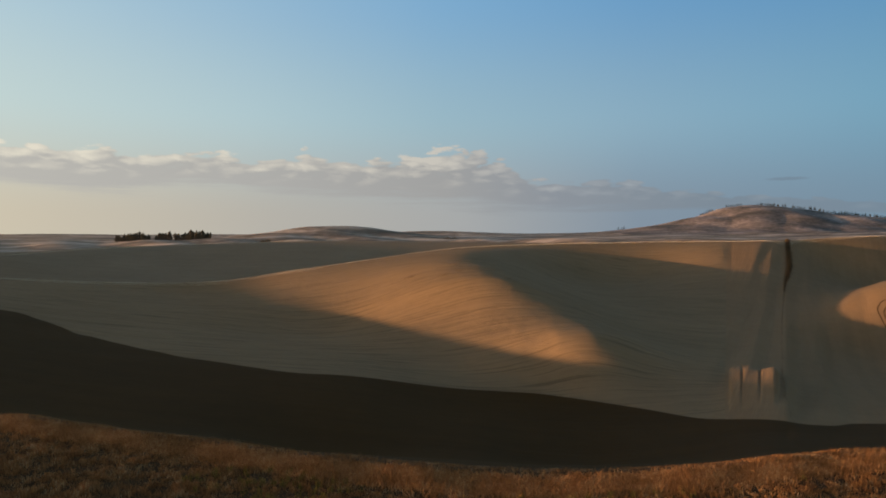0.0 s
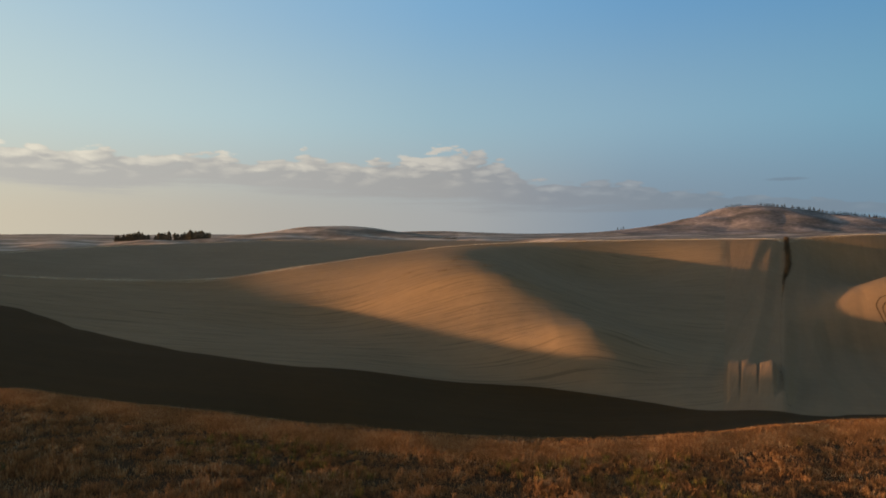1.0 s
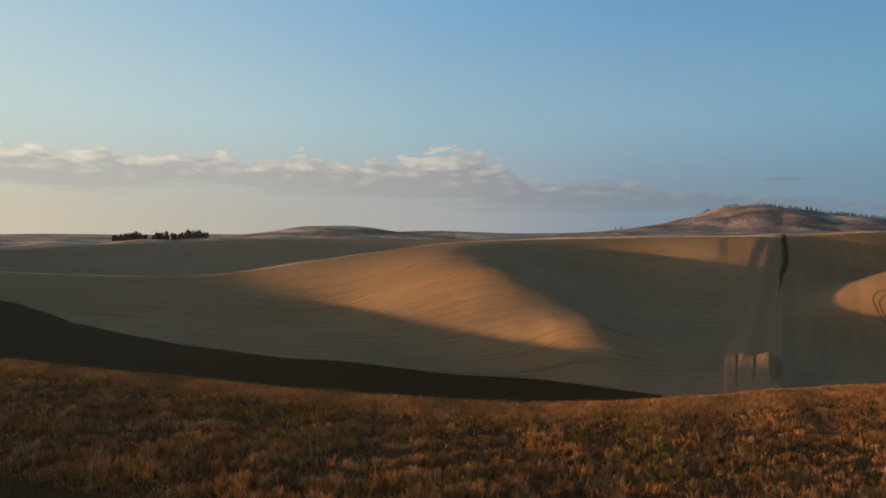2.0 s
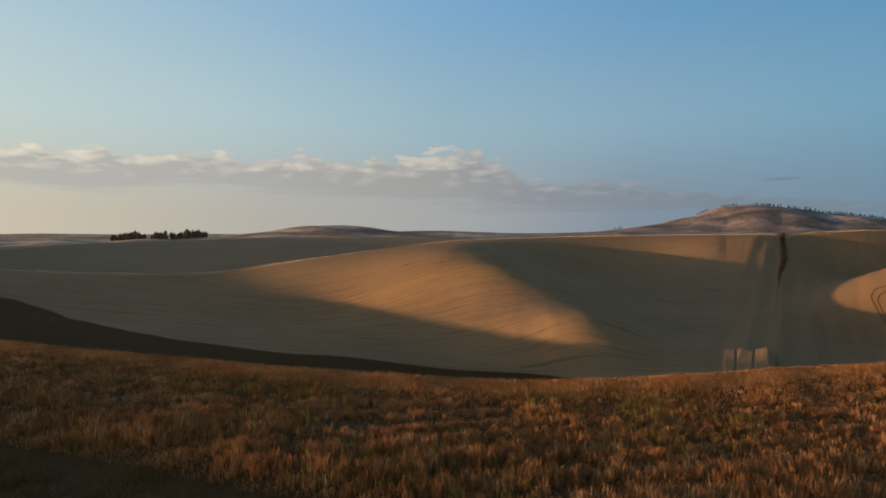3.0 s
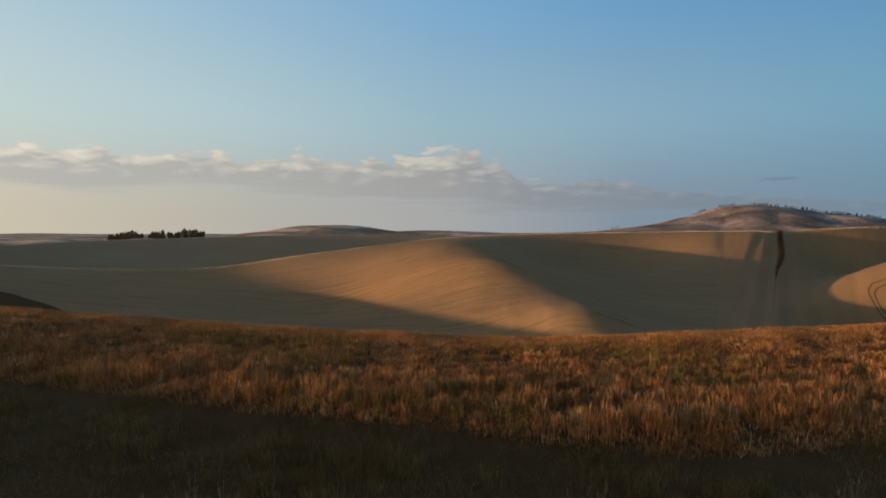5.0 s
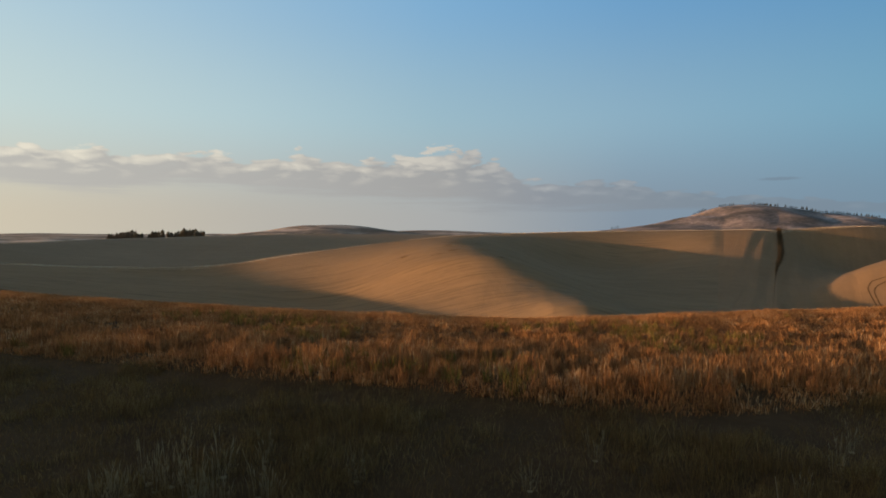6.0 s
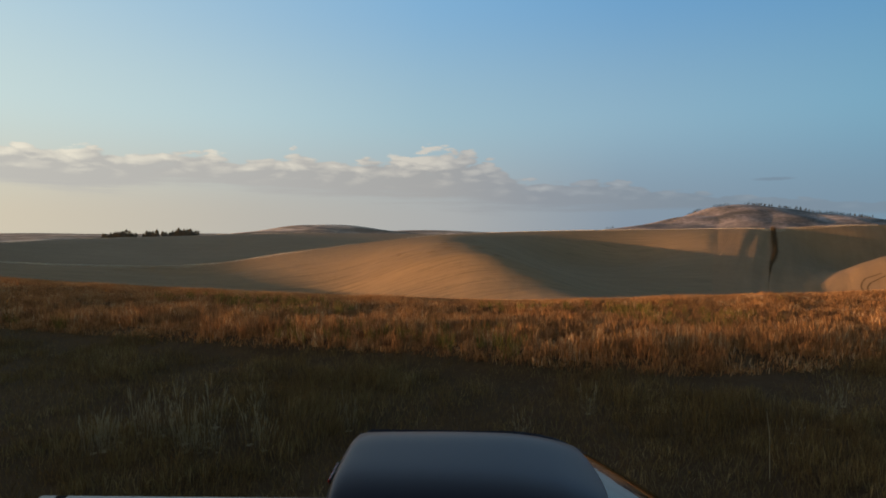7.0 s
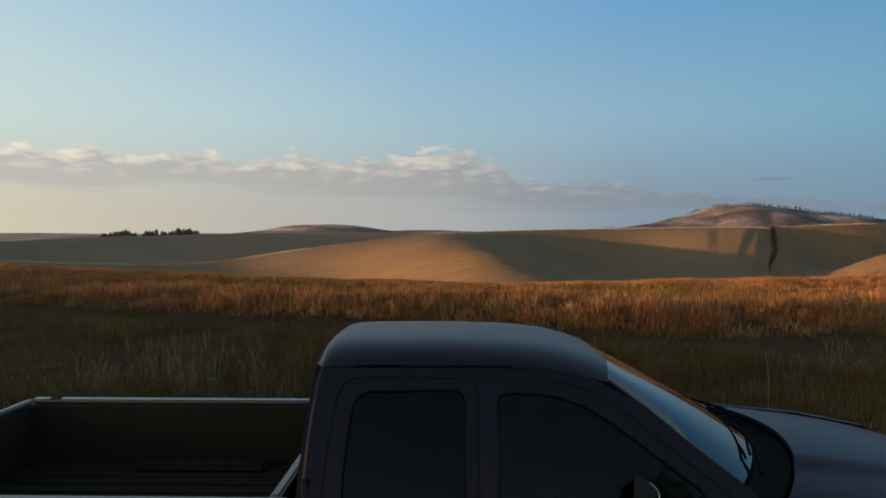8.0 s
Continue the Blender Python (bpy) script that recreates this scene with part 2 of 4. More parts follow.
def terraces(x, y):
    """Banks low on the hill beside the field boundary, shaped to catch sun as three strips, and a step near its top."""
    a = np.clip(x / np.where(np.abs(y) < 1, 1, y), 0.3, 0.7)
    z = np.zeros_like(x)
    tilt = np.clip((a - 0.4545) / 0.073, 0, 1)       # the bank leans towards the evening sun
    z = (1.0 + 2.4 * tilt) / (1 + np.exp(np.clip(-(a - 0.4545) / 0.0008, -40, 40))) / (1 + np.exp(np.clip((a - 0.5285) / 0.0012, -40, 40)))
    for groove in (0.4735, 0.5020):
        z = z - 0.45 * np.exp(-((a - groove) / 0.0018) ** 4)
    up, down = np.clip((y - 112) / 20, 0, 1), np.clip((160 - y) / 22, 0, 1)
    z = z * up * up * (3 - 2 * up) * down * down * (3 - 2 * down)
    bank = np.clip((a - 0.440) / 0.014, 0, 1) * np.clip((0.5385 - a) / 0.006, 0, 1)
    return z - 0.8 * bank * np.exp(-((y - 350) / 26) ** 2)


# the line where the field of tufts begins, ahead of the verge
EDGE_X = [-16, -13, -8, -4.6, -2.5, -0.5, 1.2, 3.3, 5.5, 8, 10.5, 16]
EDGE_Y = [21.9, 20.5, 18.5, 16.5, 15.6, 15.0, 14.5, 14.2, 13.8, 14.1, 14.9, 16.2]


def profile_height(x, y):
    """Height at x, y (arrays) between the profiles alone."""
    x, y = np.asarray(x, float), np.asarray(y, float)
    th, r = np.degrees(np.arctan2(x, y)).ravel(), np.hypot(x, y).ravel()
    node = pchip(ANGLES, NODES.reshape(len(ANGLES), -1), th).reshape(len(th), -1, 2)
    out = np.zeros(len(r))
    R, Z = node[:, :, 0], node[:, :, 1]
    h = np.diff(R, axis=1)
    d = np.diff(Z, axis=1) / h
    m = np.zeros_like(Z)
    s = d[:, 1:] + d[:, :-1]
    m[:, 1:-1] = np.where(d[:, 1:] * d[:, :-1] > 0, 2 * d[:, 1:] * d[:, :-1] / np.where(np.abs(s) < 1e-9, 1, s), 0)
    i = np.clip((R < r[:, None]).sum(1) - 1, 0, R.shape[1] - 2)
    a = np.arange(len(r))
    t, hh = np.clip((r - R[a, i]) / h[a, i], 0, 1), h[a, i]
    out = ((1 + 2 * t) * (1 - t) ** 2 * Z[a, i] + t * (1 - t) ** 2 * hh * m[a, i] + t * t * (3 - 2 * t) * Z[a, i + 1] + t * t * (t - 1) * hh * m[a, i + 1])
    # the near field begins with a low bank above the verge and swells a little before its brow
    bank = np.clip((y.ravel() - np.interp(x.ravel(), EDGE_X, EDGE_Y) + 1.4) / 2.0, 0, 1)
    swell = (0.10 * np.exp(-((r - 12) / 5) ** 2) + 0.40 * bank * bank * (3 - 2 * bank)) * np.exp(-(np.maximum(0, r - 16) / 7.5) ** 2) * np.clip((80 - np.abs(th)) / 15, 0, 1)
    return (out + swell).reshape(x.shape)


def plough_ridges(x, y):
    """Broad low ridges that the drill rows follow across the stubble hill."""
    v = y + 0.07 * x + 3.0 * np.sin(x / 37) + 2.0 * np.sin(y / 29 + 1)
    k = 0.55 + 0.45 * np.sin(x / 23 + 0.6 * np.sin(v / 5)) * np.sin(x / 41 + v / 17)
    return k * (0.08 * np.sin(v / 1.25) + 0.11 * np.sin(v / 2.1 + 1.7 * np.sin(x / 60)) + 0.10 * np.sin(v / 3.4 + x / 80))


def land(x, y):
    """Height of the ground at x, y (arrays)."""
    x, y = np.asarray(x, float), np.asarray(y, float)
    z = profile_height(x, y)
    r = np.hypot(x, y)
    on_hill = np.clip((r - 120) / 50, 0, 1) * np.clip((900 - r) / 200, 0, 1) * (np.abs(x) < 0.9 * y + 10)
    if np.any(on_hill > 0):
        soft = (2 * z + 2 * profile_height(x - 9, y) + 2 * profile_height(x + 9, y) + profile_height(x - 18, y) + profile_height(x + 18, y)) / 8
        ridged = np.clip((r - 130) / 40, 0, 1) * np.clip((330 - r) / 60, 0, 1) * np.clip((0.45 - x / np.maximum(y, 1)) / 0.1, 0, 1)
        z = z + on_hill * (soft - z) + on_hill * ridged * plough_ridges(x, y)
    return z + far_hills(x, y) + terraces(x, y)


def ground_sheet():
    """One sheet in rings that follow the profiles' nodes, out to the horizon."""
    steps = [8, 12, 5, 16, 14, 22, 26, 34, 34, 8, 14, 14, 50, 60]
    s = np.concatenate([[0.02]] + [k + np.arange(1, n + 1) / n for k, n in enumerate(steps)])
    ahead = np.concatenate([np.arange(-48, 23.9, 0.25), np.arange(24, 28.6, 0.07), np.arange(28.75, 48.01, 0.25)])
    th = np.concatenate([np.arange(-180, -48, 2.0), ahead, np.arange(50, 179, 2.0)])
    fence = int(np.argmin(np.abs(th - math.degrees(math.atan(0.541)))))
    th[fence] = math.degrees(math.atan(0.541))
    node = pchip(ANGLES, NODES.reshape(len(ANGLES), -1), th).reshape(len(th), -1, 2)
    k = np.minimum(s.astype(int), node.shape[1] - 2)
    r = node[:, k, 0] * (1 - (s - k)) + node[:, k + 1, 0] * (s - k)          # angle, ring
    x, y = r * np.sin(np.radians(th))[:, None], r * np.cos(np.radians(th))[:, None]
    z = land(x, y)
    n, m = x.shape
    verts = np.stack([x, y, z], -1).reshape(-1, 3)
    faces, slots = [], []
    for i in range(n):
        j = (i + 1) % n
        right = th[i] >= th[fence] and th[i] < 60
        strips = not right and th[i] > math.degrees(math.atan(0.4455)) and th[i] < 60
        for q in range(m - 1):
            faces.append((i * m + q, j * m + q, j * m + q + 1, i * m + q + 1))
            c = (s[q] + s[q + 1]) / 2
            far = 7 if x[i, q] > 850 and y[i, q] > 2850 else 5
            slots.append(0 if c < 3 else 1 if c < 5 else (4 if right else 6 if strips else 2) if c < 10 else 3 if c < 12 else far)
    verts = np.vstack([verts, [[0, 0, land(np.zeros(1), np.zeros(1))[0]]]])
    for i in range(n):
        faces.append((n * m, i * m, ((i + 1) % n) * m)[::-1])
        slots.append(0)
    me = bpy.data.meshes.new("ground")
    me.from_pydata(verts.tolist(), [], faces)
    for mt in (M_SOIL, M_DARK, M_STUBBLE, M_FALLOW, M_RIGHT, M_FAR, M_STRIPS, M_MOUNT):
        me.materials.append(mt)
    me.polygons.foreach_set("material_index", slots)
    me.polygons.foreach_set("use_smooth", [True] * len(faces))
    me.update()
    return tagged(new("ground", me), "rolling harvested wheat fields of tan stubble and dark soil", "ground", kind="structure")


ground_sheet()


# ---- helpers for things ----
def part(name, bm, mat, parent=None, label="", smooth=True):
    me = bpy.data.meshes.new(name)
    bmesh.ops.recalc_face_normals(bm, faces=bm.faces)
    bm.to_mesh(me)
    bm.free()
    me.materials.append(mat)
    me.polygons.foreach_set("use_smooth", [smooth] * len(me.polygons))
    me.set_sharp_from_angle(angle=radians(32))
    ob = new(name, me)
    ob.parent = parent
    return tagged(ob, label)


def box(x0, x1, y0, y1, z0, z1, bevel=0.0, segments=3):
    bm = bmesh.new()
    bmesh.ops.create_cube(bm, size=1, matrix=Matrix.LocRotScale(((x0 + x1) / 2, (y0 + y1) / 2, (z0 + z1) / 2), None, (x1 - x0, y1 - y0, z1 - z0)))
    if bevel:
        bmesh.ops.bevel(bm, geom=bm.edges[:], offset=bevel, segments=segments, affect="EDGES")
    return bm


def sheet(fn, nu, nv, thick=0.0, u0=-1.0):
    """A grid fn(u, v) with u from u0 to 1, v from 0 to 1, given a thickness."""
    bm = bmesh.new()
    g = [[bm.verts.new(fn(u0 + (1 - u0) * i / nu, j / nv)) for j in range(nv + 1)] for i in range(nu + 1)]
    for i in range(nu):
        for j in range(nv):
            bm.faces.new((g[i][j], g[i + 1][j], g[i + 1][j + 1], g[i][j + 1]))
    if thick:
        bmesh.ops.recalc_face_normals(bm, faces=bm.faces)
        bmesh.ops.solidify(bm, geom=bm.faces[:], thickness=thick)
    return bm


def rounded(points, radius, n=4):
    """The outline with its corners rounded."""
    out = []
    for i, p in enumerate(points):
        p, a, b = Vector(p), Vector(points[i - 1]), Vector(points[(i + 1) % len(points)])
        ra = min(radius, (a - p).length * 0.45)
        rb = min(radius, (b - p).length * 0.45)
        s, e = p + (a - p).normalized() * ra, p + (b - p).normalized() * rb
        for k in range(n + 1):
            t = k / n
            out.append(tuple(s * (1 - t) ** 2 + p * 2 * t * (1 - t) + e * t * t))
    return out


def panel(outline, holes, place, thick):
    """A flat outline with holes, bent into space by place(a, b) and given a thickness."""
    bm = bmesh.new()
    for loop in (outline, *holes):
        vs = [bm.verts.new((a, b, 0)) for a, b in loop]
        for i in range(len(vs)):
            bm.edges.new((vs[i - 1], vs[i]))
    bmesh.ops.triangle_fill(bm, use_beauty=True, use_dissolve=False, edges=bm.edges[:], normal=(0, 0, 1))
    for _ in range(2):
        long = [e for e in bm.edges if e.calc_length() > 0.25]
        if long:
            bmesh.ops.subdivide_edges(bm, edges=long, cuts=1)
            bmesh.ops.triangulate(bm, faces=[f for f in bm.faces if len(f.verts) > 3])
    for v in bm.verts:
        v.co = place(v.co.x, v.co.y)
    bmesh.ops.recalc_face_normals(bm, faces=bm.faces)
    if thick:
        bmesh.ops.solidify(bm, geom=bm.faces[:], thickness=thick)
    return bm


def tube(points, radius, sides=8, taper=1.0):
    bm = bmesh.new()
    pts = [Vector(p) for p in points]
    rings = []
    for i, p in enumerate(pts):
        d = (pts[min(i + 1, len(pts) - 1)] - pts[max(i - 1, 0)]).normalized()
        side = d.cross(Vector((0.13, 0.21, 1))).normalized()
        up = side.cross(d)
        r = radius * (1 + (taper - 1) * i / max(1, len(pts) - 1))
        rings.append([bm.verts.new(p + (side * math.cos(a) + up * math.sin(a)) * r) for a in [2 * math.pi * k / sides for k in range(sides)]])
    for a, b in zip(rings, rings[1:]):
        for k in range(sides):
            bm.faces.new((a[k - 1], a[k], b[k], b[k - 1]))
    bm.faces.new(rings[0]), bm.faces.new(rings[-1])
    return bm


def lathe(profile, axis_y, sides=40, centre=(0, 0, 0)):
    """Turned about the y axis: profile of (radius, y)."""
    bm = bmesh.new()
    rings = [[bm.verts.new((centre[0] + r * math.cos(2 * math.pi * k / sides), centre[1] + axis_y * y, centre[2] + r * math.sin(2 * math.pi * k / sides))) for k in range(sides)] for r, y in profile]
    for a, b in zip(rings, rings[1:]):
        for k in range(sides):
            bm.faces.new((a[k - 1], a[k], b[k], b[k - 1]))
    bm.faces.new(rings[0]), bm.faces.new(rings[-1])
    return bm


# ---- cloud bank and horizon haze, far behind everything ----
def cloud_bank():
    """A flat sheet of evening sky behind the farthest hills, with one band of cloud in it."""
    m = bpy.data.materials.new("cloud_band")
    m.use_nodes = True
    n, l = m.node_tree.nodes, m.node_tree.links
    n.remove(n["Principled BSDF"])

    def math_node(op, a, b=None, c=None):
        k = n.new("ShaderNodeMath")
        k.operation = op
        for i, v in enumerate((a, b, c)):
            if v is None:
                continue
            if isinstance(v, (int, float)):
                k.inputs[i].default_value = v
            else:
                l.new(v, k.inputs[i])
        return k.outputs[0]

    def ramp(fac, stops):
        k = n.new("ShaderNodeValToRGB")
        e = k.color_ramp.elements
        while len(e) < len(stops):
            e.new(0.5)
        for i, (p, c) in enumerate(stops):
            e[i].position = p
            e[i].color = (c, c, c, 1) if isinstance(c, (int, float)) else (*c, 1)
        l.new(fac, k.inputs[0])
        return k.outputs[0]

    def mapped(lo, hi, v):
        k = n.new("ShaderNodeMapRange")
        k.interpolation_type = "SMOOTHSTEP"
        k.inputs[1].default_value, k.inputs[2].default_value = lo, hi
        l.new(v, k.inputs[0])
        return k.outputs[0]

    def mix(f, a, b):
        k = n.new("ShaderNodeMix")
        k.data_type = "RGBA"
        for sock, v in ((k.inputs[0], f), (k.inputs[6], a), (k.inputs[7], b)):
            if isinstance(v, tuple):
                sock.default_value = (*v, 1)
            else:
                l.new(v, sock)
        return k.outputs[2]

    uv = n.new("ShaderNodeUVMap")
    uv.uv_map = "sky"
    sep = n.new("ShaderNodeSeparateXYZ")
    l.new(uv.outputs[0], sep.inputs[0])
    U, V = sep.outputs[0], sep.outputs[1]         # U: 0..1 over -60..60 degrees round; V: rise over distance

    def at(deg):
        return (deg + 60) / 120
    # degrees round from ahead: the heights of the cloud's top and underside, and how brightly its tops catch the sun
    TOP = [(-44.0, 0.1153), (-34.9, 0.1226), (-32.8, 0.1234), (-31.3, 0.1208), (-30.0, 0.1217), (-29.0, 0.1175), (-27.7, 0.1221), (-25.6, 0.1147), (-24.4, 0.1208), (-22.0, 0.1204), (-19.3, 0.1217), (-17.0, 0.1123), (-15.2, 0.1107), (-14.1, 0.1234), (-12.0, 0.1271), (-9.3, 0.1194), (-6.5, 0.1123), (-4.9, 0.1223), (-3.3, 0.1306), (-0.7, 0.1326), (2.9, 0.1280), (4.9, 0.1170), (6.4, 0.1052), (8.2, 0.0837), (10.1, 0.0823), (11.1, 0.0864), (13.3, 0.0866), (16.2, 0.0846), (18.0, 0.0702), (23.0, 0.0598), (34.9, 0.0431)]
    UNDER = [(-44.0, 0.0576), (-34.9, 0.0679), (-31.7, 0.0636), (-29.4, 0.0581), (-26.6, 0.0604), (-24.4, 0.0665), (-22.4, 0.0732), (-17.9, 0.0686), (-13.2, 0.0598), (-7.3, 0.0565), (-1.2, 0.0507), (3.9, 0.0391), (10.9, 0.0358), (18.0, 0.0355), (24.7, 0.0356), (34.9, 0.0270)]
    BRIGHT = [(-44.0, 1.00), (-34.9, 1.00), (-33.1, 0.75), (-31.7, 0.25), (-29.8, 0.75), (-27.9, 0.25), (-24.6, 0.60), (-22.0, 0.25), (-18.9, 0.70), (-15.6, 0.20), (-13.2, 0.65), (-9.3, 0.30), (-5.8, 0.35), (-4.3, 1.00), (0.3, 1.00), (2.9, 0.35), (5.4, 0.50), (8.4, 0.20), (10.6, 0.60), (12.8, 0.30), (16.2, 0.30), (20.3, 0.10), (34.9, 0.00)]
    top, bottom, bright = (ramp(U, [(0, line[0][1])] + [(at(d), v) for d, v in line] + [(1, line[-1][1])]) for line in (TOP[1:], UNDER, BRIGHT))

    def noise(scale, detail, su, sv, rough=0.55, shift=0.0):
        c = n.new("ShaderNodeCombineXYZ")
        l.new(math_node("MULTIPLY_ADD", U, su, shift), c.inputs[0])
        l.new(math_node("MULTIPLY", V, sv), c.inputs[1])
        k = n.new("ShaderNodeTexNoise")
        k.inputs["Scale"].default_value, k.inputs["Detail"].default_value, k.inputs["Roughness"].default_value = scale, detail, rough
        l.new(c.outputs[0], k.inputs["Vector"])
        return k.outputs["Fac"]
    def shape(du, dv):
        """Billows of the cloud, looked up a little to the side and above."""
        u, v = math_node("ADD", U, du), math_node("ADD", V, dv)
        where, c = n.new("ShaderNodeCombineXYZ"), n.new("ShaderNodeCombineXYZ")
        l.new(math_node("MULTIPLY", u, 40.0), where.inputs[0]), l.new(math_node("MULTIPLY", v, 60.0), where.inputs[1])
        fluff = n.new("ShaderNodeTexNoise")
        fluff.inputs["Scale"].default_value, fluff.inputs["Detail"].default_value, fluff.inputs["Roughness"].default_value = 1.0, 6, 0.58
        l.new(where.outputs[0], fluff.inputs["Vector"])
        l.new(math_node("MULTIPLY_ADD", u, 13.0, math_node("MULTIPLY", fluff.outputs["Fac"], 0.45)), c.inputs[0])
        l.new(math_node("MULTIPLY_ADD", v, 19.0, math_node("MULTIPLY", fluff.outputs["Fac"], 0.45)), c.inputs[1])
        cell = n.new("ShaderNodeTexVoronoi")
        cell.feature = "SMOOTH_F1"
        cell.inputs["Smoothness"].default_value = 0.45
        l.new(c.outputs[0], cell.inputs["Vector"])
        return math_node("ADD", math_node("MULTIPLY", fluff.outputs["Fac"], 0.5), math_node("SUBTRACT", 0.62, math_node("MULTIPLY", cell.outputs["Distance"], 0.75)))
    puffs, towards_sun = shape(0.0, 0.0), shape(-0.007, 0.010)
    wisps = noise(1.0, 5, 16.0, 120.0, 0.6, 7.0)
    rel = math_node("DIVIDE", math_node("SUBTRACT", V, bottom), math_node("SUBTRACT", top, bottom))
    dens = math_node("MULTIPLY", math_node("SUBTRACT", puffs, 0.5), 0.75)
    edge_top = mapped(0.0, 0.14, math_node("SUBTRACT", math_node("ADD", 1.0, dens), rel))
    edge_low = mapped(-0.12, 0.22, math_node("ADD", rel, math_node("MULTIPLY", math_node("SUBTRACT", wisps, 0.5), 0.7)))
    thin = mapped(0.12, 0.5, math_node("ADD", math_node("MULTIPLY", dens, 0.5), math_node("SUBTRACT", 0.62, math_node("MULTIPLY", rel, 0.12))))
    mask = math_node("MULTIPLY", math_node("MULTIPLY", edge_top, edge_low), thin)
    fade = ramp(U, [(0, 1.0), (at(10), 1.0), (at(24), 0.75), (at(36), 0.5), (1, 0.4)])
    mask = math_node("MULTIPLY", math_node("MULTIPLY", mask, fade), mapped(1.2, 1.05, rel))
    body = ramp(U, [(0, (0.49, 0.445, 0.42)), (at(-36), (0.48, 0.45, 0.43)), (at(-18), (0.42, 0.40, 0.395)), (at(0), (0.345, 0.335, 0.345)), (at(10), (0.255, 0.275, 0.32)), (at(25), (0.185, 0.225, 0.28)), (1, (0.17, 0.21, 0.27))])
    lit = ramp(U, [(0, (1.0, 0.90, 0.74)), (at(-30), (0.84, 0.75, 0.64)), (at(0), (0.64, 0.58, 0.53)), (at(12), (0.36, 0.38, 0.42)), (1, (0.25, 0.3, 0.36))])
    relief = math_node("MULTIPLY", math_node("MULTIPLY", math_node("SUBTRACT", puffs, towards_sun), mapped(0.15, 0.75, rel)), 1.1)
    crown = mapped(0.35, 1.1, math_node("ADD", rel, math_node("MULTIPLY", math_node("SUBTRACT", puffs, 0.5), 0.5)))
    shine = math_node("ADD", relief, math_node("MULTIPLY", crown, math_node("ADD", 0.10, bright)))
    shine = math_node("MAXIMUM", math_node("MINIMUM", shine, 1.0), 0.0)
    cloud = mix(math_node("MULTIPLY", shine, 0.72), body, lit)
    low = ramp(U, [(0, (0.80, 0.66, 0.48)), (at(-36), (0.60, 0.515, 0.415)), (at(-15), (0.45, 0.415, 0.385)), (at(2), (0.37, 0.37, 0.385)), (at(17), (0.215, 0.27, 0.345)), (at(36), (0.17, 0.255, 0.345)), (1, (0.14, 0.23, 0.33))])
    middle = ramp(U, [(0, (0.66, 0.70, 0.66)), (at(-36), (0.525, 0.62, 0.63)), (at(-17), (0.42, 0.545, 0.60)), (at(0), (0.305, 0.45, 0.54)), (at(17), (0.24, 0.39, 0.51)), (at(36), (0.165, 0.345, 0.485)), (1, (0.13, 0.30, 0.46))])
    high = ramp(U, [(0, (0.44, 0.56, 0.66)), (at(-36), (0.365, 0.525, 0.66)), (at(-17), (0.265, 0.44, 0.62)), (at(0), (0.18, 0.375, 0.60)), (at(17), (0.125, 0.31, 0.545)), (at(36), (0.09, 0.265, 0.495)), (1, (0.08, 0.24, 0.47))])
    haze = mix(mapped(0.02, 0.19, V), low, mix(mapped(0.14, 0.40, V), middle, high))
    hazy = mapped(0.52, 0.42, V)
    colour = mix(mask, haze, cloud)
    # one thin grey wisp off on its own
    wisp_u, wisp_v = math_node("DIVIDE", math_node("SUBTRACT", U, at(28.4)), 0.0155), math_node("DIVIDE", math_node("SUBTRACT", V, 0.0768), 0.0030)
    wisp = mapped(1.0, 0.1, math_node("ADD", math_node("MULTIPLY", wisp_u, wisp_u), math_node("MULTIPLY", wisp_v, wisp_v)))
    colour = mix(math_node("MULTIPLY", wisp, 0.5), colour, (0.15, 0.19, 0.25))
    alpha = math_node("MAXIMUM", hazy, math_node("MULTIPLY", mask, 0.92))
    glow, clear, both = n.new("ShaderNodeEmission"), n.new("ShaderNodeBsdfTransparent"), n.new("ShaderNodeMixShader")
    cool = n.new("ShaderNodeVectorMath")
    cool.operation = "MULTIPLY"
    cool.inputs[1].default_value = (0.875, 1.0, 1.12)
    l.new(colour, cool.inputs[0])
    l.new(cool.outputs[0], glow.inputs[0])
    glow.inputs[1].default_value = SKY_GLOW
    l.new(alpha, both.inputs[0]), l.new(clear.outputs[0], both.inputs[1]), l.new(glow.outputs[0], both.inputs[2])
    l.new(both.outputs[0], n["Material Output"].inputs[0])

    me = bpy.data.meshes.new("cloud_backdrop")
    D, N = 4680.0, 96
    verts, faces, uvs = [], [], []
    line = [(-4300 + 8600 * i / N, D) for i in range(N + 1)]
    for i in range(1, 25):      # on round to the right, away from the sun
        a = math.atan(4300 / D) + radians(2.0 * i)
        line.append((6355 * math.sin(a), 6355 * math.cos(a)))
    for x, y in line:
        for z in (-150.0, 60.0, 2700.0):
            verts.append((x, y, z))
            uvs.append(((math.degrees(math.atan2(x, y)) + 60) / 120, (z - 11) / math.hypot(x, y)))
    for i in range(len(line) - 1):
        for j in range(2):
            faces.append((i * 3 + j, (i + 1) * 3 + j, (i + 1) * 3 + j + 1, i * 3 + j + 1))
    me.from_pydata(verts, [], faces)
    lay = me.uv_layers.new(name="sky")
    for lp in me.loops:
        lay.data[lp.index].uv = uvs[lp.vertex_index]
    me.materials.append(m)
    return tagged(new("cloud_backdrop", me), "pale evening cloud band and haze over the horizon", "cloud", kind="structure")


cloud_bank()


